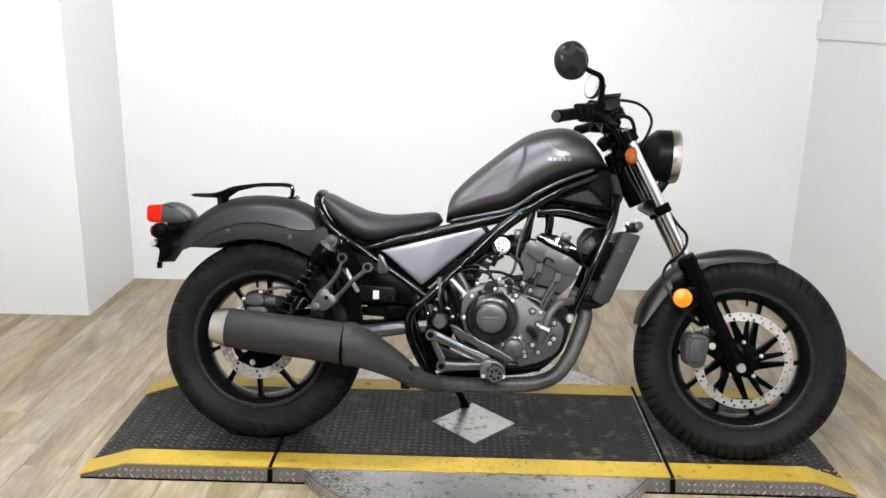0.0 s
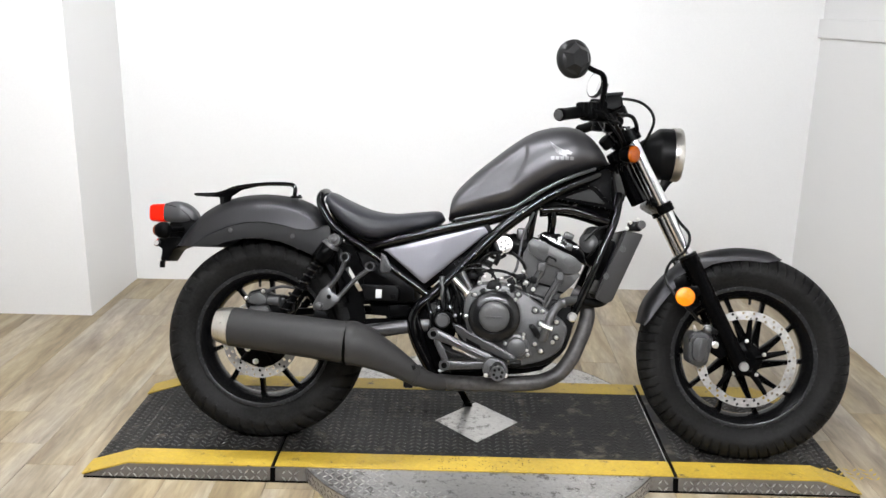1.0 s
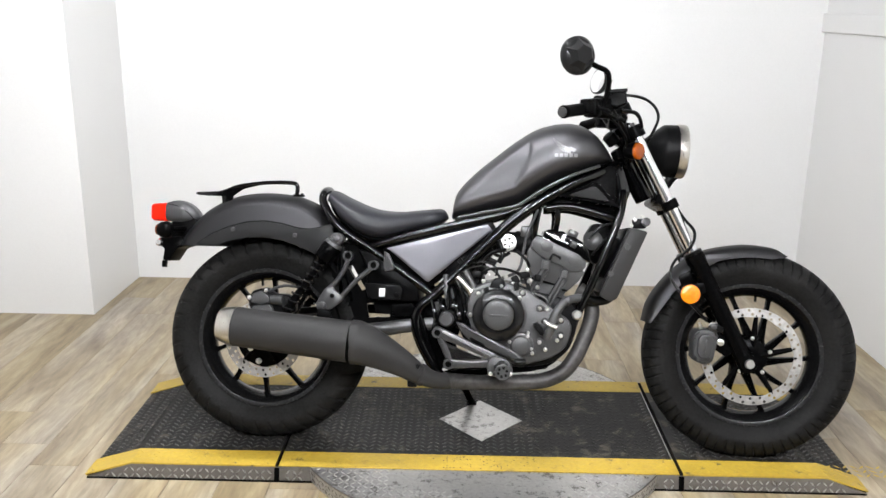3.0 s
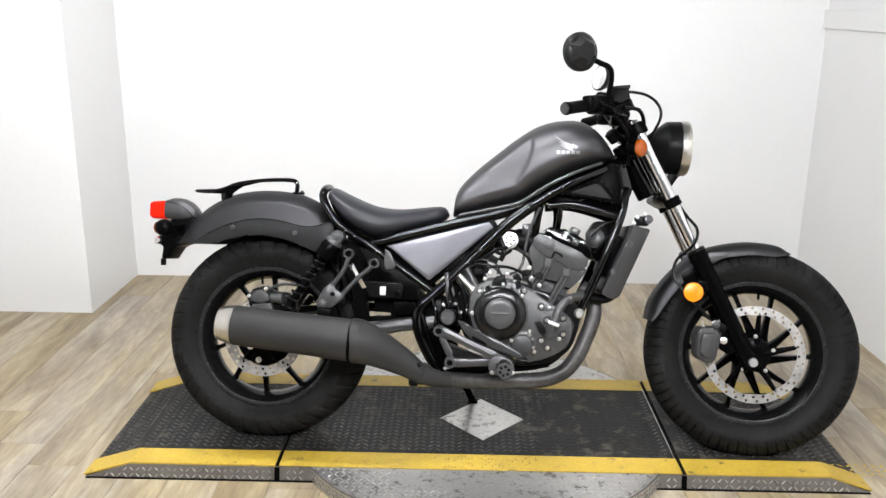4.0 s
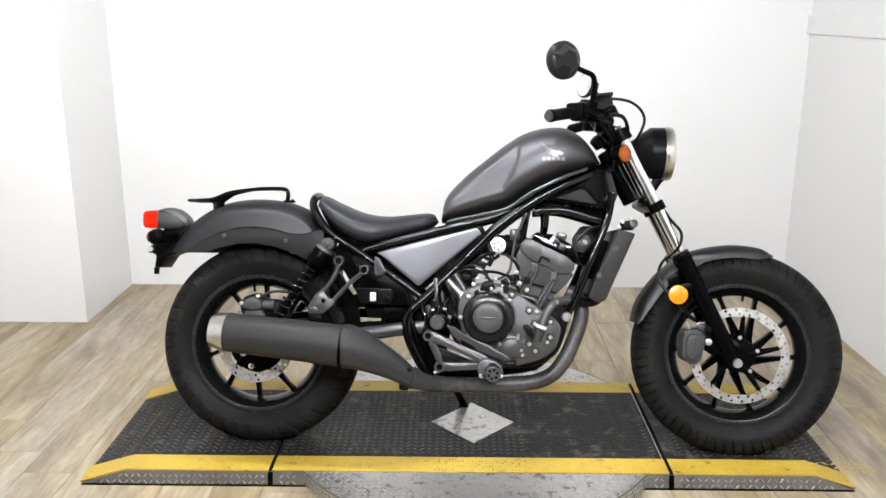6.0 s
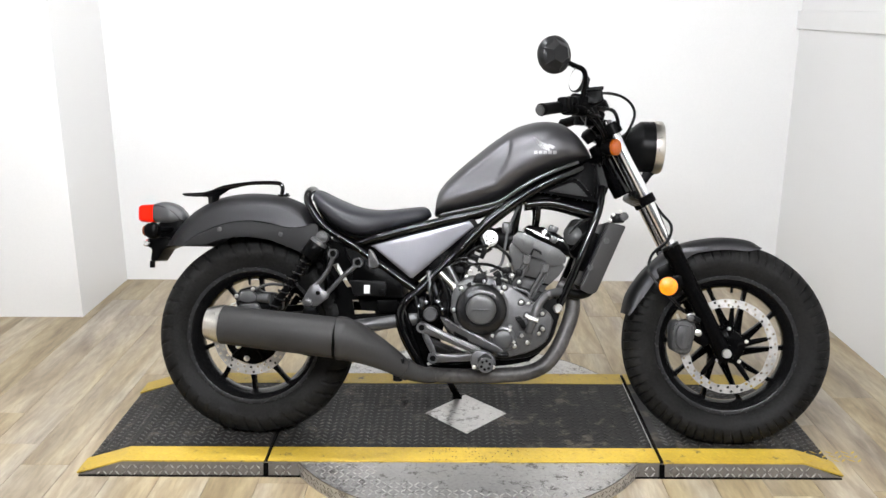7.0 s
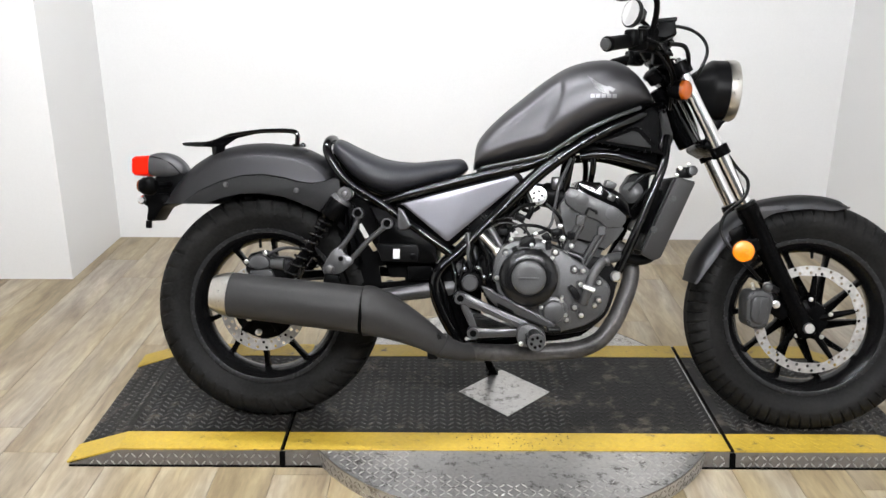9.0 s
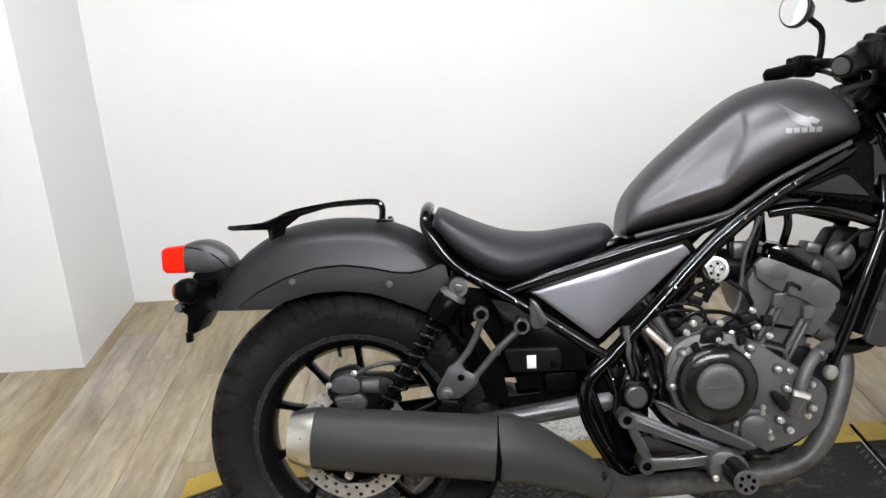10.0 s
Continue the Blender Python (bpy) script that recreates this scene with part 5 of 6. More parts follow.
def cover_panel(corners, side):
    """A thin moulded cover with a soft slanted ridge: its front part falls away from the rider's leg."""
    (xa, za), (xt, zt), (xf, zf), (xb, zb) = corners
    columns, rows = 44, 14
    front, back = [], []
    for i in range(columns + 1):
        x = xa + 0.006 + (xf - 0.004 - xa - 0.006) * i / columns
        top = float(np.interp(x, [xa, xt, xf], [za, zt, zf])) - 0.003
        low = float(np.interp(x, [xa, xb, xf], [za, zb, zf])) + 0.004
        low = min(low, top - 0.003)
        for j in range(rows + 1):
            z = low + (top - low) * j / rows
            near = min(j, rows - j) / rows * (top - low)
            edge = max(0.0, 1 - min(near, (x - xa) * 0.7, (xf - x) * 0.7) / 0.007)
            ahead = x - (0.520 + 0.55 * (z - 0.56))
            fall = 0.5 * (ahead + math.sqrt(ahead * ahead + 0.0009))
            rear = max(0.0, -ahead)
            y = 0.108 - 0.075 * fall - 0.03 * rear - 0.0016 * edge * edge
            front.append((x, side * y, z))
            back.append((x, side * 0.086, z))
    bm = bmesh.new()
    f, b = [bm.verts.new(p) for p in front], [bm.verts.new(p) for p in back]
    n = rows + 1
    for vs, flip in ((f, side > 0), (b, side < 0)):
        for i in range(columns):
            for j in range(rows):
                q = (vs[i * n + j], vs[(i + 1) * n + j], vs[(i + 1) * n + j + 1], vs[i * n + j + 1])
                bm.faces.new(q[::-1] if flip else q)
    rim = [i * n for i in range(columns + 1)] + [columns * n + j for j in range(1, n)] + [i * n + rows for i in range(columns - 1, -1, -1)] + [j for j in range(rows - 1, 0, -1)]
    for p, q in zip(rim, rim[1:] + rim[:1]):
        bm.faces.new((f[p], b[p], b[q], f[q]))
    return bm


# side cover, electrics box, wiring below the seat
for s in (-1, 1):
    part("side_cover", cover_panel([(0.372, 0.607), (0.684, 0.690), (0.700, 0.668), (0.505, 0.500)], s), PANEL, bike, "smooth silver-grey triangular side cover", sharp=1.0)
    part("cover_surround", slab(rounded([(0.352, 0.606), (0.692, 0.702), (0.716, 0.670), (0.505, 0.482)], 0.02), s * 0.076, s * 0.090, 0.003), SATIN, bike)
box_ob = part("battery_box", slab(rounded([(0.29, 0.60), (0.36, 0.580), (0.475, 0.50), (0.48, 0.445), (0.335, 0.443), (0.318, 0.50), (0.322, 0.535)], 0.008), -0.115, 0.11, 0.004), PLASTIC, bike)
part("fuse_cover", slab(rounded([(0.313, 0.497), (0.424, 0.4965), (0.431, 0.478), (0.425, 0.449), (0.328, 0.4485)], 0.006), -0.128, -0.114, 0.003), ENGINE_DARK, box_ob)
part("white_label", block((0.369, -0.1295, 0.470), (0.018, 0.002, 0.026), 0.0005), WHITE, box_ob, "small white label")
bolts([(0.414, 0.464)], -0.1285, 0.008, box_ob, PLASTIC, 0.004)
part("wire_connector", slab(rounded([(0.372, 0.595), (0.386, 0.588), (0.406, 0.547), (0.395, 0.535), (0.375, 0.534), (0.369, 0.543)], 0.004), -0.126, -0.112, 0.003), ALLOY, bike)
panel = None
for outline in (
    [(0.205, 0.64), (0.24, 0.62), (0.2512, 0.543), (0.298, 0.472), (0.3157, 0.432), (0.323, 0.388), (0.31, 0.372), (0.23, 0.38), (0.20, 0.45)],
    [(0.24, 0.62), (0.30, 0.61), (0.42, 0.60), (0.48, 0.46), (0.335, 0.434), (0.3157, 0.432), (0.298, 0.472), (0.3106, 0.476), (0.266, 0.5496), (0.2512, 0.543)],
    [(0.335, 0.434), (0.48, 0.46), (0.46, 0.39), (0.388, 0.392), (0.388, 0.4026), (0.3464, 0.401)],
    [(0.31, 0.372), (0.323, 0.388), (0.388, 0.392), (0.46, 0.39), (0.46, 0.372)],
):
    panel = slab(outline, -0.070, -0.062, 0, panel)
part("inner_panel", panel, PLASTIC, bike, "black plastic inner mudguard with slots")
part("panel_rib", tube([(0.318, -0.071, 0.575), (0.352, -0.072, 0.556), (0.385, -0.072, 0.575)], 0.004, 8, 4), PLASTIC, bike)
part("undertail_guard", slab(rounded([(0.225, 0.62), (0.25, 0.60), (0.240, 0.54), (0.236, 0.45), (0.22, 0.50)], 0.01), -0.09, 0.09, 0.006), PLASTIC, bike)
part("inner_tray", slab(rounded([(0.395, 0.436), (0.46, 0.44), (0.47, 0.40), (0.40, 0.395)], 0.006), -0.09, 0.10, 0.003), PLASTIC, bike)

# ---- exhaust ----
m0, m1 = Vector((-0.070, -0.222, 0.363)), Vector((0.300, -0.222, 0.3265))
ax = m1 - m0
L0 = ax.length
muf = part("muffler", lathe([(0.012, 0.050), (0.012, 0.0565), (0.02, 0.058), (L0 - 0.016, 0.0615), (L0 - 0.0125, 0.0612), (L0 - 0.011, 0.058)], m0, ax, 48), MUFFLER, bike, "matte black muffler with a silver end cap")
part("end_cap", lathe([(-0.026, 0.030), (-0.031, 0.040), (-0.030, 0.0455), (-0.016, 0.051), (0.0, 0.0555), (0.009, 0.0575), (0.016, 0.0585), (0.018, 0.055)], m0, ax, 48), STEEL, muf, "brushed silver end cap")
part("outlet", lathe([(-0.024, 0.022), (-0.026, 0.026), (0.01, 0.026), (0.01, 0.02)], m0, ax, 32, caps=False), ENGINE_DARK, muf)
part("outlet_floor", lathe([(0.006, 0.03), (0.008, 0.001)], m0, ax, 24), GAP, muf)
part("muffler_cone", tube([m1 + ax.normalized() * -0.0016, m1 + ax.normalized() * 0.0006, m1 + ax.normalized() * 0.010, (0.345, -0.219, 0.315), (0.404, -0.210, 0.288), (0.453, -0.197, 0.260), (0.492, -0.182, 0.234), (0.545, -0.158, 0.214), (0.58, -0.135, 0.209)], [0.0625, 0.0652, 0.0655, 0.0600, 0.0475, 0.0375, 0.0300, 0.0245, 0.0235], 36, 5), MUFFLER, bike, "matte black tapering exhaust shield", sharp=0.5)
part("joint_gap", lathe([(0, 0.056), (0.0, 0.0600), (0.016, 0.0600), (0.016, 0.056)], m1 - ax.normalized() * 0.013, ax, 48), GAP, muf)
part("clamp", block((0.474, -0.176, 0.210), (0.030, 0.034, 0.030), 0.007), ENGINE_DARK, bike)
part("clamp_band", lathe([(-0.010, 0.029), (-0.0095, 0.0335), (0.0095, 0.0315), (0.010, 0.027)], (0.500, -0.179, 0.231), (0.70, 0.30, -0.40), 32, caps=False), MUFFLER, bike)
bolts([(0.488, 0.260)], -0.207, 0.0085, bike, ENGINE_DARK, 0.012)
bolts([(0.472, 0.206)], -0.186, 0.006, bike, ALLOY, 0.006)
part("exhaust_pipe", tube([(0.56, -0.145, 0.213), (0.64, -0.115, 0.206), (0.72, -0.10, 0.205), (0.80, -0.095, 0.209), (0.87, -0.09, 0.217), (0.925, -0.085, 0.243), (0.962, -0.08, 0.290), (0.983, -0.072, 0.335), (1.003, -0.06, 0.385), (1.012, -0.045, 0.432), (0.998, -0.035, 0.475), (0.97, -0.03, 0.495)], 0.0235, 20, 6), PIPE, bike, "heat-stained grey exhaust header pipe")
# muffler hanger
hg = part("muffler_bracket", slab(rounded([(0.180, 0.434), (0.204, 0.478), (0.226, 0.494), (0.233, 0.484), (0.236, 0.473), (0.252, 0.464), (0.265, 0.463), (0.260, 0.446), (0.226, 0.419), (0.184, 0.417)], 0.005), -0.196, -0.186, 0.0015), ALLOY, bike, "grey alloy muffler bracket")
for p, line in (((0.273, 0.579), [(0.222, -0.19, 0.482), (0.233, -0.19, 0.494), (0.2462, -0.19, 0.5105), (0.2612, -0.19, 0.5364), (0.272, -0.19, 0.566)]), ((0.349, 0.553), [(0.254, -0.19, 0.457), (0.269, -0.19, 0.472), (0.302, -0.19, 0.509), (0.341, -0.19, 0.543)])):
    part("bracket_arm", tube(line, 0.0070, 12, 5), ALLOY, hg)
    part("bracket_eye", lathe([(-0.016, 0.0100), (-0.016, 0.0145), (0.016, 0.0145), (0.016, 0.0100)], (p[0], -0.19, p[1]), (0, 1, 0), 24, caps=False), ALLOY, hg)
    part("eye_bolt", lathe([(-0.006, 0.009), (0.05, 0.011)], (p[0], -0.188, p[1]), (0, 1, 0), 16), GAP, hg)
bolts([(0.1996, 0.430)], -0.197, 0.0110, hg, ALLOY, 0.010)
# Flat dark disc paints the shade of the plate's hole; not a bolt.
bolts([(0.2287, 0.459)], -0.1965, 0.006, hg, GAP, 0.001)
part("hanger_tab", slab(rounded([(0.188, 0.42), (0.225, 0.415), (0.230, 0.385), (0.182, 0.385)], 0.006), -0.205, -0.180, 0.003), SATIN, muf)

# ---- engine ----
eng = part("crankcase", slab(rounded([(0.585, 0.46), (0.62, 0.49), (0.685, 0.515), (0.77, 0.512), (0.82, 0.49), (0.955, 0.46), (0.965, 0.39), (0.94, 0.31), (0.885, 0.268), (0.78, 0.252), (0.70, 0.285), (0.62, 0.33), (0.60, 0.38)], 0.03), -0.115, 0.11, 0.008), ENGINE_DARK, bike, "black engine crankcase")
part("right_case_cover", slab(rounded([(0.628, 0.44), (0.640, 0.488), (0.685, 0.515), (0.754, 0.513), (0.814, 0.488), (0.850, 0.462), (0.884, 0.440), (0.930, 0.41), (0.944, 0.385), (0.928, 0.322), (0.880, 0.289), (0.788, 0.264), (0.745, 0.280), (0.692, 0.315), (0.649, 0.347)], 0.025), -0.148, -0.113, 0.006), ENGINE, eng, "dark grey engine side cover")
part("clutch_flange", lathe([(0, 0.086), (0.008, 0.086), (0.010, 0.080)], (0.721, -0.146, 0.416), (0, -1, 0), 56), ENGINE, eng)
part("clutch_cover", lathe([(0, 0.0785), (0.018, 0.0775), (0.026, 0.074), (0.032, 0.064), (0.034, 0.047)], (0.7225, -0.154, 0.416), (0, -1, 0), 56), CLUTCH, eng, "round satin black clutch cover")
part("clutch_cap", lathe([(0, 0.0455), (0.004, 0.045), (0.007, 0.0435), (0.0095, 0.039), (0.010, 0.026)], (0.7225, -0.187, 0.417), (0, -1, 0), 48), ENGINE, eng, "dark grey round cap with a bar mark")
part("cover_mark", block((0.721, -0.1975, 0.416), (0.05, 0.0012, 0.006), 0.0003), ALLOY, eng)
part("pump_cover", lathe([(0, 0.040), (0.012, 0.038), (0.014, 0.030), (0.024, 0.027), (0.027, 0.020)], (0.791, -0.146, 0.326), (0, -1, 0), 40), ENGINE, eng, "small round grey pump cover")
part("starter_cover", slab(rounded([(0.695, 0.496), (0.700, 0.516), (0.712, 0.526), (0.735, 0.524), (0.742, 0.508), (0.735, 0.494)], 0.006), -0.160, -0.13, 0.004), ENGINE_DARK, eng)
# Steel patch stands in for a bright highlight on the casing.
part("oil_filler_rim", slab(rounded([(0.699, 0.4745), (0.698, 0.489), (0.731, 0.490), (0.730, 0.4755)], 0.005), -0.172, -0.14, 0.003), STEEL, eng, "bright steel patch painting the casing's highlight")
for q in ([(0.676, 0.492), (0.690, 0.500), (0.697, 0.482), (0.684, 0.474)], [(0.742, 0.490), (0.757, 0.494), (0.764, 0.476), (0.748, 0.470)], [(0.765, 0.512), (0.780, 0.515), (0.784, 0.494), (0.768, 0.488)]):
    part("cover_lug", slab(rounded(q, 0.004), -0.164, -0.14, 0.003), ENGINE_DARK, eng)
th_h = part("thermostat_housing", slab(rounded([(0.784, 0.543), (0.803, 0.546), (0.823, 0.527), (0.812, 0.505), (0.788, 0.510)], 0.005), -0.112, -0.08, 0.003), ALLOY, eng, "grey alloy thermostat housing")
for q in ([(0.786, 0.536), (0.806, 0.540), (0.809, 0.535), (0.789, 0.531)], [(0.789, 0.520), (0.815, 0.524), (0.816, 0.519), (0.790, 0.515)]):
    part("housing_rib", slab(q, -0.1145, -0.110, 0.001), ENGINE_DARK, th_h)
bolts([(0.794, 0.527), (0.811, 0.516)], -0.1125, 0.0042, th_h, BOLT, 0.005)
bolts([(0.757, 0.352), (0.812, 0.365), (0.823, 0.318)], -0.154, 0.0052, eng, BOLT, 0.009)
bolts([(0.662, 0.478), (0.640, 0.413), (0.659, 0.358), (0.730, 0.502), (0.793, 0.484), (0.785, 0.468), (0.845, 0.438), (0.862, 0.399), (0.909, 0.406), (0.910, 0.359), (0.899, 0.345), (0.847, 0.338), (0.865, 0.317), (0.826, 0.305), (0.811, 0.355), (0.759, 0.336), (0.771, 0.289), (0.723, 0.321), (0.867, 0.435)], -0.154, 0.0056, eng, BOLT, 0.009)
for bx, bz in ((0.662, 0.478), (0.640, 0.413), (0.659, 0.358), (0.730, 0.502), (0.793, 0.484), (0.845, 0.438), (0.862, 0.399), (0.909, 0.406), (0.910, 0.359), (0.847, 0.338), (0.865, 0.317), (0.826, 0.305), (0.759, 0.336), (0.771, 0.289), (0.723, 0.321)):
    part("bolt_boss", lathe([(0, 0.0125), (0.006, 0.0108), (0.0085, 0.0095)], (bx, -0.1455, bz), (0, -1, 0), 14), ENGINE, eng)
# pump elbow and hose on the cover
part("pump_elbow", tube([(0.869, -0.150, 0.350), (0.8793, -0.160, 0.3825), (0.8946, -0.156, 0.428), (0.921, -0.145, 0.461), (0.957, -0.110, 0.470), (0.985, -0.085, 0.468)], [0.0125, 0.0125, 0.0125, 0.0125, 0.0135, 0.014], 16, 5), ENGINE, eng)
part("pump_valve", slab(rounded([(0.826, 0.392), (0.838, 0.398), (0.852, 0.388), (0.862, 0.366), (0.850, 0.356), (0.838, 0.372)], 0.005), -0.172, -0.145, 0.003), ENGINE_DARK, eng)
for x, y, z in ((0.8815, -0.160, 0.390), (0.93, -0.143, 0.463)):
    part("hose_clip", lathe([(-0.005, 0.0125), (-0.004, 0.0148), (0.004, 0.0148), (0.005, 0.0125)], (x, y, z), (0.4, 0, 0.9) if x < 0.9 else (0.9, 0, 0.3), 18), ALLOY, eng)
part("drain_pipe", tube([(0.866, -0.172, 0.396), (0.896, -0.175, 0.386)], 0.0065, 10, 1), BOLT, eng)
cyl = part("cylinder", slab(rounded([(0.836, 0.535), (0.905, 0.515), (0.930, 0.495), (0.887, 0.415), (0.852, 0.415), (0.795, 0.445)], 0.006), -0.098, 0.090, 0.004), ENGINE, eng, "dark grey engine cylinder")
head = part("cylinder_head", slab(rounded([(0.815, 0.604), (0.830, 0.630), (0.960, 0.575), (0.990, 0.545), (0.971, 0.517), (0.941, 0.488), (0.919, 0.492), (0.901, 0.506), (0.840, 0.520), (0.831, 0.532), (0.820, 0.566)], 0.004), -0.104, 0.10, 0.0022), ENGINE, eng, "dark grey cylinder head")
part("head_upper", slab(rounded([(0.827, 0.636), (0.842, 0.652), (0.860, 0.647), (0.968, 0.600), (0.992, 0.578), (0.990, 0.560), (0.978, 0.549), (0.942, 0.547), (0.917, 0.566), (0.886, 0.577), (0.858, 0.590), (0.830, 0.612)], 0.004), -0.1165, -0.100, 0.0016), ENGINE, head)
part("valve_cover", slab(rounded([(0.835, 0.642), (0.853, 0.654), (0.858, 0.672), (0.872, 0.678), (0.880, 0.672), (0.916, 0.672), (0.926, 0.660), (0.948, 0.656), (0.974, 0.640), (0.992, 0.616), (1.000, 0.578)], 0.005), -0.093, 0.095, 0.003), GLOSS, eng, "gloss black valve cover")
for corners in (((0.860, 0.579), (0.884, 0.580), (0.8795, 0.5505), (0.8575, 0.5525)), ((0.918, 0.552), (0.939, 0.5525), (0.937, 0.526), (0.915, 0.526))):
    part("stud_tower", slab(rounded(corners, 0.004), -0.125, -0.100, 0.003), ENGINE, head)
for x0, z0, r in ((0.866, 0.552, 0.0060), (0.8775, 0.552, 0.0054), (0.921, 0.527, 0.0060), (0.9325, 0.525, 0.0054)):
    part("stud", tube([(x0, -0.111, z0), (x0 - 0.028, -0.111, z0 - 0.050), (x0 - 0.057, -0.111, z0 - 0.102)], r, 10, 1), ENGINE, head)
    # Dark strip on the head's face paints the shade of the groove.
    part("stud_channel", slab(rounded([(x0 - 0.010, z0), (x0 - 0.0045, z0), (x0 - 0.0615, z0 - 0.102), (x0 - 0.067, z0 - 0.102)], 0.001), -0.1062, -0.1000, 0.0006), ENGINE_DARK, head)
for bx, bz in ((0.874, 0.622), (0.955, 0.584)):
    part("head_boss", lathe([(0, 0.0185), (0.0012, 0.0180), (0.0016, 0.0165)], (bx, -0.1163, bz), (0, -1, 0), 28), ENGINE, head)
part("head_rib", tube([(0.876, -0.117, 0.570), (0.884, -0.118, 0.584), (0.891, -0.118, 0.598), (0.902, -0.118, 0.594), (0.912, -0.118, 0.589), (0.912, -0.117, 0.583)], 0.0038, 8, 2), ENGINE_DARK, head)
part("head_gasket", slab(rounded([(0.829, 0.530), (0.838, 0.523), (0.902, 0.509), (0.921, 0.495), (0.940, 0.490), (0.938, 0.485), (0.918, 0.489), (0.900, 0.503), (0.836, 0.518), (0.827, 0.525)], 0.001), -0.1058, -0.10, 0), GAP, head)
head.matrix_basis = pose(-0.009, 0, 0.003)
part("water_pipe", tube([(0.792, -0.124, 0.492), (0.825, -0.125, 0.482), (0.858, -0.126, 0.472), (0.869, -0.127, 0.462), (0.8715, -0.127, 0.450), (0.871, -0.127, 0.434)], 0.0042, 10, 3), ALLOY, eng)
for k in range(3):
    part("cooling_rib", tube([(0.846 + 0.004 * k, -0.092, 0.500 - 0.02 * k), (0.930 + 0.002 * k, -0.092, 0.470 - 0.02 * k)], 0.004, 8, 1), ENGINE, cyl)
part("cam_sensor", block((0.945, -0.06, 0.665), (0.03, 0.05, 0.022), 0.004, Euler((0, 0.4, 0)).to_matrix()), ALLOY, eng)
# intake, throttle body, gauge-like pulley
th = part("throttle_body", lathe([(-0.04, 0.028), (-0.03, 0.034), (0.05, 0.034), (0.06, 0.028)], (0.80, -0.045, 0.632), (0.9, 0, -0.15), 24), ENGINE_DARK, bike)
tp = part("throttle_pulley", lathe([(0, 0.022), (0.004, 0.0255), (0.012, 0.0255), (0.013, 0.019), (0.010, 0.017), (0.010, 0.007), (0.015, 0.006)], (0.747, -0.085, 0.633), (0, -1, 0), 32), BOLT, th, "bright round throttle pulley")
for k in range(5):
    part("pulley_dimple", lathe([(0, 0.0032), (0.0015, 0.0030)], (0.747 + 0.012 * math.cos(1.257 * k), -0.0948, 0.633 + 0.012 * math.sin(1.257 * k)), (0, -1, 0), 10), ENGINE_DARK, tp)
part("intake_boot", tube([(0.70, 0.0, 0.64), (0.76, -0.01, 0.636), (0.84, -0.02, 0.62)], 0.032, 16, 4), HOSE, th)
part("air_box", slab(rounded([(0.60, 0.60), (0.70, 0.66), (0.72, 0.62), (0.68, 0.56), (0.62, 0.54)], 0.02), -0.075, 0.075, 0.008), PLASTIC, bike)
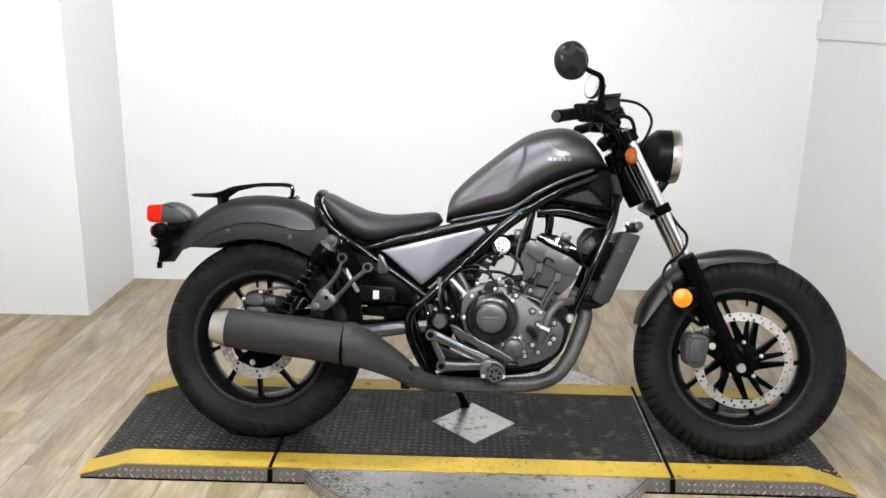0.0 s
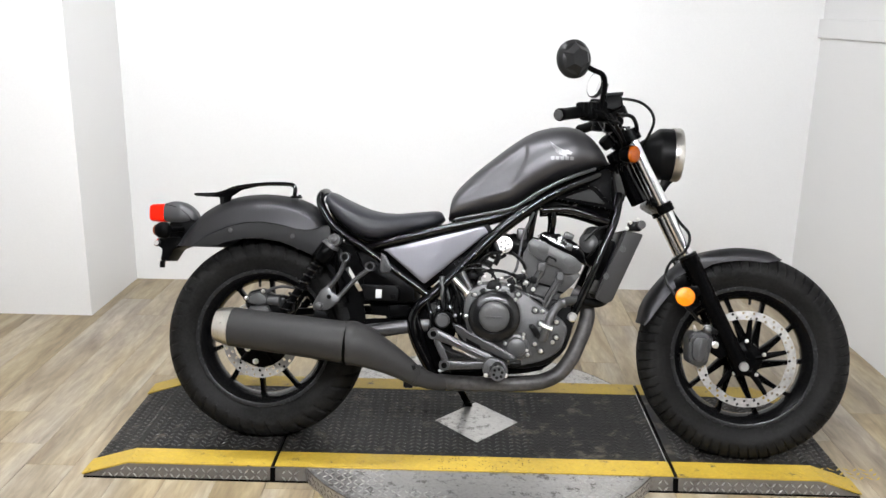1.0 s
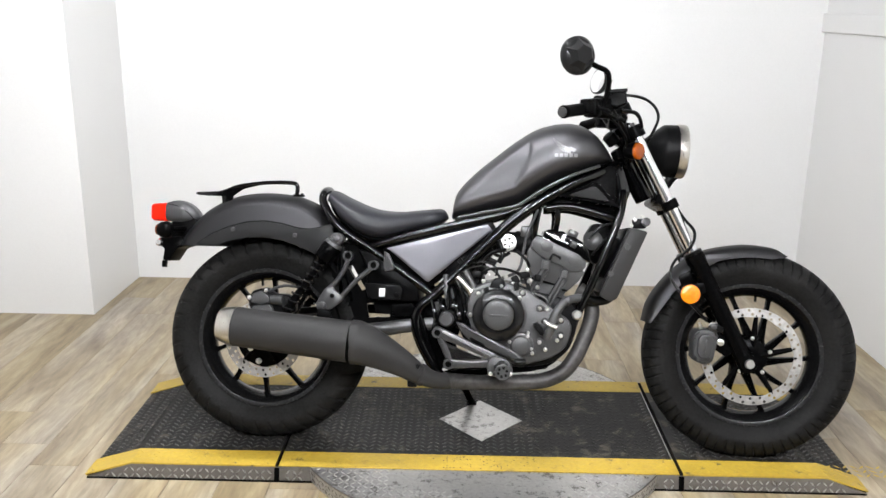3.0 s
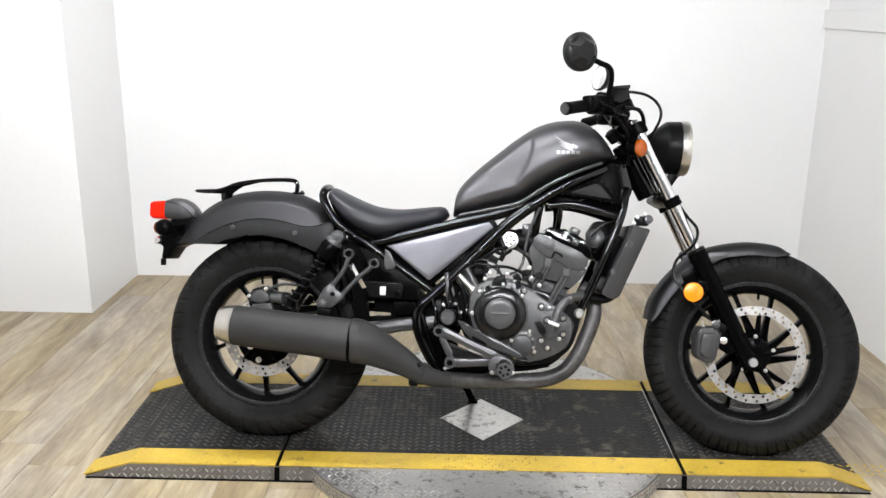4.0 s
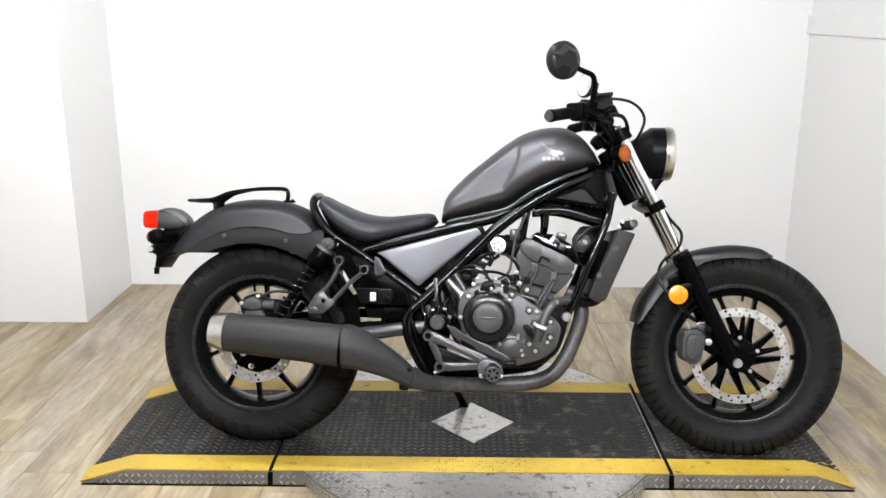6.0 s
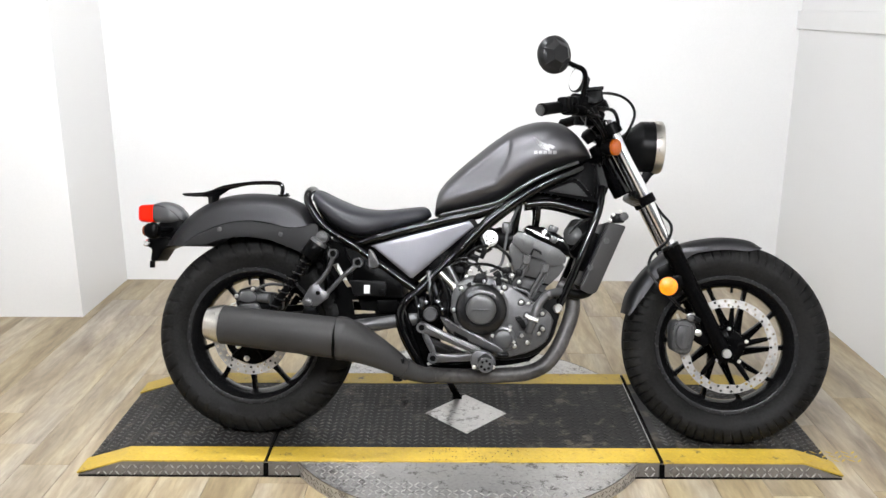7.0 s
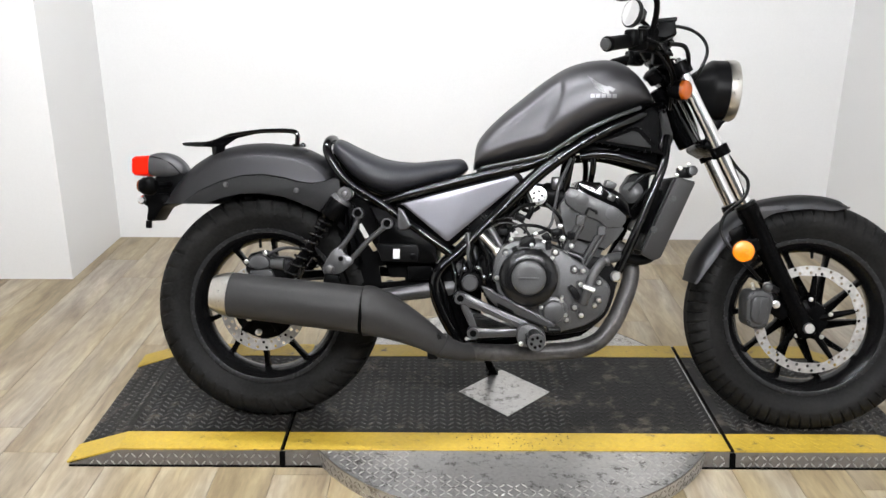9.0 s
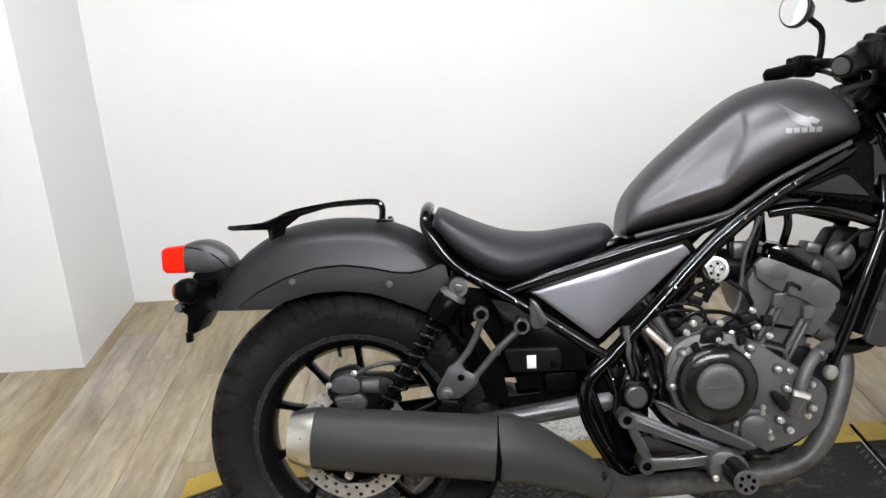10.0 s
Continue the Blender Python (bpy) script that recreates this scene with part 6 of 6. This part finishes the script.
for pts, r, mt in (
    ([(0.835, -0.10, 0.735), (0.822, -0.10, 0.705), (0.804, -0.10, 0.661), (0.794, -0.102, 0.606), (0.786, -0.105, 0.561), (0.768, -0.108, 0.539), (0.724, -0.115, 0.522), (0.684, -0.12, 0.502)], 0.0045, ALLOY),
    ([(0.625, -0.118, 0.548), (0.65, -0.122, 0.558), (0.685, -0.12, 0.556), (0.715, -0.12, 0.540), (0.728, -0.12, 0.520)], 0.004, HOSE),
    ([(0.600, -0.11, 0.552), (0.615, -0.12, 0.525), (0.632, -0.125, 0.50), (0.640, -0.12, 0.478)], 0.006, HOSE),
    ([(0.585, -0.11, 0.535), (0.598, -0.12, 0.505), (0.612, -0.12, 0.475), (0.618, -0.12, 0.44)], 0.0075, HOSE),
    ([(0.655, -0.10, 0.585), (0.668, -0.11, 0.555), (0.685, -0.115, 0.535)], 0.007, HOSE),
    ([(0.690, -0.09, 0.62), (0.705, -0.10, 0.598), (0.730, -0.10, 0.590), (0.752, -0.09, 0.602)], 0.0055, HOSE),
    ([(0.780, -0.10, 0.54), (0.800, -0.108, 0.523), (0.812, -0.11, 0.500), (0.815, -0.12, 0.478)], 0.006, HOSE),
    ([(0.640, -0.12, 0.566), (0.668, -0.125, 0.572), (0.700, -0.122, 0.565), (0.716, -0.12, 0.548), (0.712, -0.12, 0.53)], 0.0032, HOSE),
    ([(0.575, -0.13, 0.36), (0.59, -0.135, 0.335), (0.60, -0.13, 0.30), (0.615, -0.12, 0.27)], 0.0045, HOSE),
    ([(1.00, -0.095, 0.60), (1.02, -0.10, 0.625), (1.04, -0.10, 0.65), (1.075, -0.10, 0.665)], 0.004, HOSE),
    ([(0.66, -0.12, 0.525), (0.69, -0.125, 0.55), (0.74, -0.125, 0.552), (0.78, -0.12, 0.54)], 0.0045, HOSE),
    ([(0.64, -0.11, 0.52), (0.66, -0.115, 0.56), (0.70, -0.115, 0.60), (0.74, -0.10, 0.61)], 0.006, HOSE),
    ([(0.71, -0.09, 0.66), (0.73, -0.10, 0.60), (0.72, -0.10, 0.57)], 0.008, HOSE),
    ([(0.77, -0.10, 0.61), (0.80, -0.105, 0.585), (0.815, -0.10, 0.56)], 0.005, HOSE),
    ([(0.60, -0.11, 0.50), (0.63, -0.115, 0.46), (0.625, -0.12, 0.40), (0.61, -0.12, 0.36)], 0.006, HOSE),
    ([(0.56, -0.115, 0.53), (0.565, -0.12, 0.47), (0.575, -0.12, 0.43)], 0.008, ALLOY),
    ([(0.99, -0.09, 0.65), (1.03, -0.09, 0.69), (1.07, -0.09, 0.70)], 0.004, HOSE),
    ([(0.62, -0.118, 0.545), (0.645, -0.12, 0.50), (0.655, -0.12, 0.485)], 0.010, ALLOY),
):
    part("engine_hose" if mt is HOSE else "metal_line", tube(pts, r, 10), mt, bike)
for pts, r in (
    ([(0.520, -0.125, 0.452), (0.528, -0.135, 0.425), (0.533, -0.138, 0.395), (0.528, -0.135, 0.360)], 0.0055),
    ([(0.548, -0.125, 0.462), (0.553, -0.140, 0.445), (0.548, -0.142, 0.425), (0.541, -0.138, 0.405)], 0.0045),
    ([(0.600, -0.120, 0.470), (0.592, -0.140, 0.450), (0.598, -0.145, 0.425), (0.606, -0.140, 0.400), (0.600, -0.135, 0.372)], 0.0060),
    ([(0.615, -0.118, 0.452), (0.622, -0.130, 0.425), (0.620, -0.135, 0.395), (0.628, -0.130, 0.365)], 0.0050),
    ([(0.575, -0.120, 0.500), (0.570, -0.135, 0.470), (0.574, -0.145, 0.445), (0.570, -0.147, 0.425)], 0.0050),
):
    part("wiring_loom", tube(pts, r, 10), GLOSS, bike)
# Alloy studs added to imitate glints around the pivot.
for x, z in ((0.553, 0.432), (0.588, 0.436), (0.604, 0.412)):
    part("pivot_fitting", lathe([(0, 0.0065), (0.010, 0.0062), (0.014, 0.0035)], (x, -0.140, z), (0.1, -0.98, 0.2), 12), ALLOY, bike)
part("plug_cap", block((0.946, -0.092, 0.632), (0.020, 0.014, 0.020), 0.004, Euler((0, 0.45, 0)).to_matrix()), ALLOY, eng, "grey spark plug cap")
for x, y, z, sx, sz in ((0.772, -0.115, 0.520, 0.026, 0.022), (0.800, -0.112, 0.536, 0.020, 0.030), (0.838, -0.112, 0.528, 0.022, 0.02), (0.655, -0.118, 0.535, 0.024, 0.020), (0.700, -0.105, 0.575, 0.03, 0.018)):
    part("sensor_plug", block((x, y, z), (sx, 0.025, sz), 0.004, Euler((0, 0.4 + 9 * x, 0)).to_matrix()), ENGINE_DARK, eng)
bolts([(0.690, 0.532), (0.742, 0.530), (0.765, 0.508), (0.815, 0.520), (0.806, 0.552), (0.676, 0.514), (0.838, 0.500), (0.822, 0.476), (0.835, 0.462)], -0.128, 0.006, eng, BOLT, 0.010)
part("starter_motor", lathe([(-0.05, 0.02), (-0.048, 0.034), (0.05, 0.036), (0.055, 0.02)], (0.635, -0.05, 0.515), (0.2, 1, 0), 24), ENGINE_DARK, bike)
part("wiring_tray", slab(rounded([(0.555, 0.545), (0.60, 0.59), (0.665, 0.60), (0.685, 0.555), (0.66, 0.50), (0.625, 0.43), (0.60, 0.36), (0.56, 0.40)], 0.012), -0.092, -0.055, 0.006), PLASTIC, bike)
part("wiring_loom", tube([(0.566, -0.10, 0.52), (0.578, -0.112, 0.48), (0.588, -0.115, 0.445), (0.60, -0.105, 0.41)], [0.009, 0.011, 0.010, 0.008], 10, 4), HOSE, bike)
part("wiring_loom", tube([(0.60, -0.095, 0.575), (0.625, -0.105, 0.545), (0.64, -0.112, 0.515), (0.645, -0.11, 0.49)], [0.008, 0.010, 0.009, 0.008], 10, 4), HOSE, bike)
sm = part("cable_adjuster", tube([(0.597, -0.125, 0.525), (0.620, -0.127, 0.501), (0.646, -0.125, 0.474)], [0.0085, 0.0095, 0.0095], 14, 3), STEEL, bike, "bright steel clutch cable adjuster")
part("adjuster_nut", lathe([(-0.006, 0.009), (-0.005, 0.0125), (0.005, 0.0125), (0.006, 0.009)], (0.640, -0.125, 0.480), (0.69, 0, -0.72), 8), BOLT, sm)
part("idle_valve", block((0.80, -0.07, 0.668), (0.03, 0.03, 0.035), 0.006), ALLOY, th)

# air trim under the tank
for s in (-1, 1):
    part("tank_side_trim", slab(rounded([(0.885, 0.776), (1.000, 0.822), (1.018, 0.818), (1.085, 0.745)], 0.008), s * 0.082, s * 0.100, 0.004), SATIN, bike, "grey triangular trim below the tank")
    part("trim_recess", slab(rounded([(0.925, 0.782), (0.998, 0.810), (1.012, 0.806), (1.05, 0.765)], 0.006), s * 0.1005, s * 0.1025, 0.0006), STAY_PAINT, bike)

# ---- radiator ----
rad = part("radiator", slab(rounded([(1.108, 0.690), (1.150, 0.678), (1.064, 0.478), (1.024, 0.490)], 0.008), -0.10, 0.10, 0.004), ENGINE_DARK, bike, "black engine radiator")
for s in (-1, 1):
    part("radiator_side_cover", slab(rounded([(1.112, 0.688), (1.163, 0.676), (1.076, 0.472), (1.056, 0.464), (1.024, 0.480)], 0.008), s * 0.108, s * 0.126, 0.003), MUFFLER, rad, "dark grey radiator cover")
for bx, bz in ((1.104, 0.630), (1.056, 0.548)):
    part("cover_boss", lathe([(0, 0.0095), (0.003, 0.0092), (0.003, 0.0068), (0.0015, 0.0062), (0.0015, 0.004)], (bx, -0.125, bz), (0, -1, 0), 20), CALIPER, rad)
part("radiator_cap", lathe([(0, 0.011), (0.004, 0.014), (0.012, 0.013), (0.014, 0.006)], (1.160, -0.085, 0.706), (0.2, -0.95, 0.1), 20), ALLOY, rad, "bright radiator cap")
part("filler_neck", block((1.146, -0.062, 0.702), (0.04, 0.04, 0.03), 0.006), ENGINE_DARK, rad)
bolts([(1.128, 0.712), (1.150, 0.722), (1.118, 0.694)], -0.095, 0.005, rad)
part("radiator_hose", tube([(1.066, -0.07, 0.505), (1.06, -0.075, 0.475), (1.03, -0.08, 0.463), (0.99, -0.09, 0.468)], 0.015, 14, 5), HOSE, rad)
part("hose_clip", lathe([(-0.004, 0.0155), (-0.003, 0.0175), (0.004, 0.0175), (0.005, 0.0155)], (1.063, -0.072, 0.492), (0.1, 0, 1), 18), BOLT, rad)
part("fan_shroud", slab(rounded([(1.055, 0.66), (1.09, 0.655), (1.05, 0.53), (1.015, 0.54)], 0.012), -0.075, 0.075, 0.006), PLASTIC, rad)
part("horn", lathe([(0, 0.026), (0.012, 0.030), (0.018, 0.022), (0.022, 0.012)], (1.012, -0.045, 0.645), (-0.35, -0.93, 0.1), 24), ENGINE, bike)
part("horn_bracket", slab(rounded([(0.985, 0.66), (1.01, 0.70), (1.06, 0.70), (1.055, 0.62), (1.02, 0.57), (0.995, 0.60)], 0.01), -0.035, 0.035, 0.004), PLASTIC, bike)
frame_tube([(0.893, -0.085, 0.748), (0.897, -0.08, 0.715), (0.893, -0.06, 0.675)], 0.0085)
frame_tube([(0.84, -0.09, 0.742), (0.832, -0.085, 0.70), (0.822, -0.06, 0.62)], 0.009)
part("engine_mount_bolt", lathe([(0, 0.015), (0.010, 0.015), (0.014, 0.011)], (0.959, -0.113, 0.420), (0, -1, 0), 20), BOLT, bike)

# ---- foot controls and stand ----
pg = part("footpeg_bracket", slab(rounded([(0.532, 0.367), (0.552, 0.375), (0.640, 0.335), (0.722, 0.302), (0.738, 0.276), (0.722, 0.262), (0.690, 0.287), (0.600, 0.325), (0.536, 0.346)], 0.008), -0.181, -0.164, 0.005), ALLOY, bike, "grey alloy footpeg bracket")
part("lower_strut", slab(rounded([(0.566, 0.272), (0.582, 0.281), (0.650, 0.279), (0.725, 0.285), (0.728, 0.262), (0.650, 0.258), (0.580, 0.253), (0.568, 0.260)], 0.006), -0.180, -0.166, 0.004), ALLOY, pg)
part("rear_limb", slab(rounded([(0.548, 0.350), (0.562, 0.344), (0.585, 0.300), (0.592, 0.276), (0.578, 0.268), (0.566, 0.290), (0.545, 0.335)], 0.006), -0.179, -0.167, 0.004), ALLOY, pg)
part("inner_limb", slab(rounded([(0.572, 0.330), (0.580, 0.300), (0.590, 0.284), (0.612, 0.282), (0.680, 0.288), (0.676, 0.280), (0.600, 0.276), (0.582, 0.280), (0.570, 0.305)], 0.004), -0.177, -0.168, 0.002), ALLOY, pg)
part("bracket_rib", tube([(0.560, -0.1815, 0.358), (0.640, -0.1815, 0.322), (0.712, -0.1815, 0.290)], 0.0030, 8, 3), ALLOY, pg)
for p in ((0.544, 0.359), (0.579, 0.267)):
    part("mount_eye", lathe([(-0.012, 0.009), (-0.012, 0.016), (0.04, 0.016), (0.04, 0.009)], (p[0], -0.176, p[1]), (0, 1, 0), 22, caps=False), ALLOY, pg)
    part("eye_bolt", lathe([(0, 0.0095), (0.03, 0.0095)], (p[0], -0.1835, p[1]), (0, 1, 0), 16), GAP, pg)
ped = part("brake_pedal", slab(rounded([(0.598, 0.392), (0.624, 0.386), (0.640, 0.372), (0.712, 0.340), (0.786, 0.302), (0.796, 0.290), (0.780, 0.282), (0.700, 0.314), (0.636, 0.340), (0.612, 0.366)], 0.006), -0.176, -0.158, 0.004), ALLOY, bike, "grey brake pedal")
part("footpeg", tube([(0.735, -0.165, 0.272), (0.738, -0.215, 0.268), (0.742, -0.275, 0.262)], [0.015, 0.018, 0.018], 16, 3), HOSE, bike, "black rubber footpeg")
hinge = part("peg_hinge", slab(rounded([(0.692, 0.262), (0.697, 0.288), (0.715, 0.298), (0.745, 0.291), (0.766, 0.276), (0.770, 0.250), (0.755, 0.238), (0.70, 0.238)], 0.008), -0.205, -0.165, 0.005), ENGINE, bike, "dark grey footpeg hinge block")
for k in range(7):
    a = 2 * math.pi * k / 7
    part("peg_rib", block((0.735 + 0.018 * math.cos(a), -0.243, 0.262 + 0.018 * math.sin(a)), (0.009, 0.075, 0.009), 0.003), ENGINE_DARK, hinge)
end = part("peg_end", lathe([(0, 0.019), (0.003, 0.0225), (0.008, 0.0225), (0.010, 0.020)], (0.738, -0.276, 0.262), (0, -1, 0), 28), ENGINE, hinge, "round grey footpeg end with dark holes")
for k in range(6):
    a = math.pi * k / 3 + 0.3
    part("peg_hole", lathe([(0, 0.0042), (0.0012, 0.0040)], (0.738 + 0.0125 * math.cos(a), -0.2858, 0.262 + 0.0125 * math.sin(a)), (0, -1, 0), 10), GAP, end)
bolts([(0.704, 0.246), (0.762, 0.247)], -0.206, 0.0055, hinge)
part("pedal_slot", slab(rounded([(0.640, 0.350), (0.684, 0.328), (0.686, 0.318), (0.644, 0.336)], 0.004), -0.1785, -0.1765, 0), GAP, ped)
part("pedal_tip", block((0.79, -0.185, 0.282), (0.035, 0.05, 0.012), 0.004), HOSE, ped)
part("under_guard", slab(rounded([(0.60, 0.262), (0.78, 0.262), (0.88, 0.275), (0.88, 0.252), (0.78, 0.236), (0.60, 0.236)], 0.01), -0.09, 0.09, 0.005), ENGINE_DARK, bike)
part("engine_cradle", tube([(0.565, -0.10, 0.225), (0.70, -0.09, 0.24), (0.86, -0.085, 0.262), (0.93, -0.09, 0.33), (0.96, -0.10, 0.42)], 0.012, 12, 5), SATIN, bike)
stand = part("side_stand", tube([(0.585, 0.105, 0.235), (0.605, 0.15, 0.175), (0.628, 0.215, 0.118), (0.646, 0.259, 0.078)], [0.013, 0.0115, 0.011, 0.012], 12, 4), SATIN, bike, "black side stand, folded down")
part("stand_foot", block((0.643, 0.262, 0.0775), (0.034, 0.035, 0.006), 0.002, Euler((radians(16), 0, 0)).to_matrix()), SATIN, stand)
part("return_spring", tube([(0.60, 0.125, 0.25), (0.612, 0.15, 0.19)], 0.006, 8, 1), STEEL, stand)

# ---- floor boards, last ----
lay_floor()
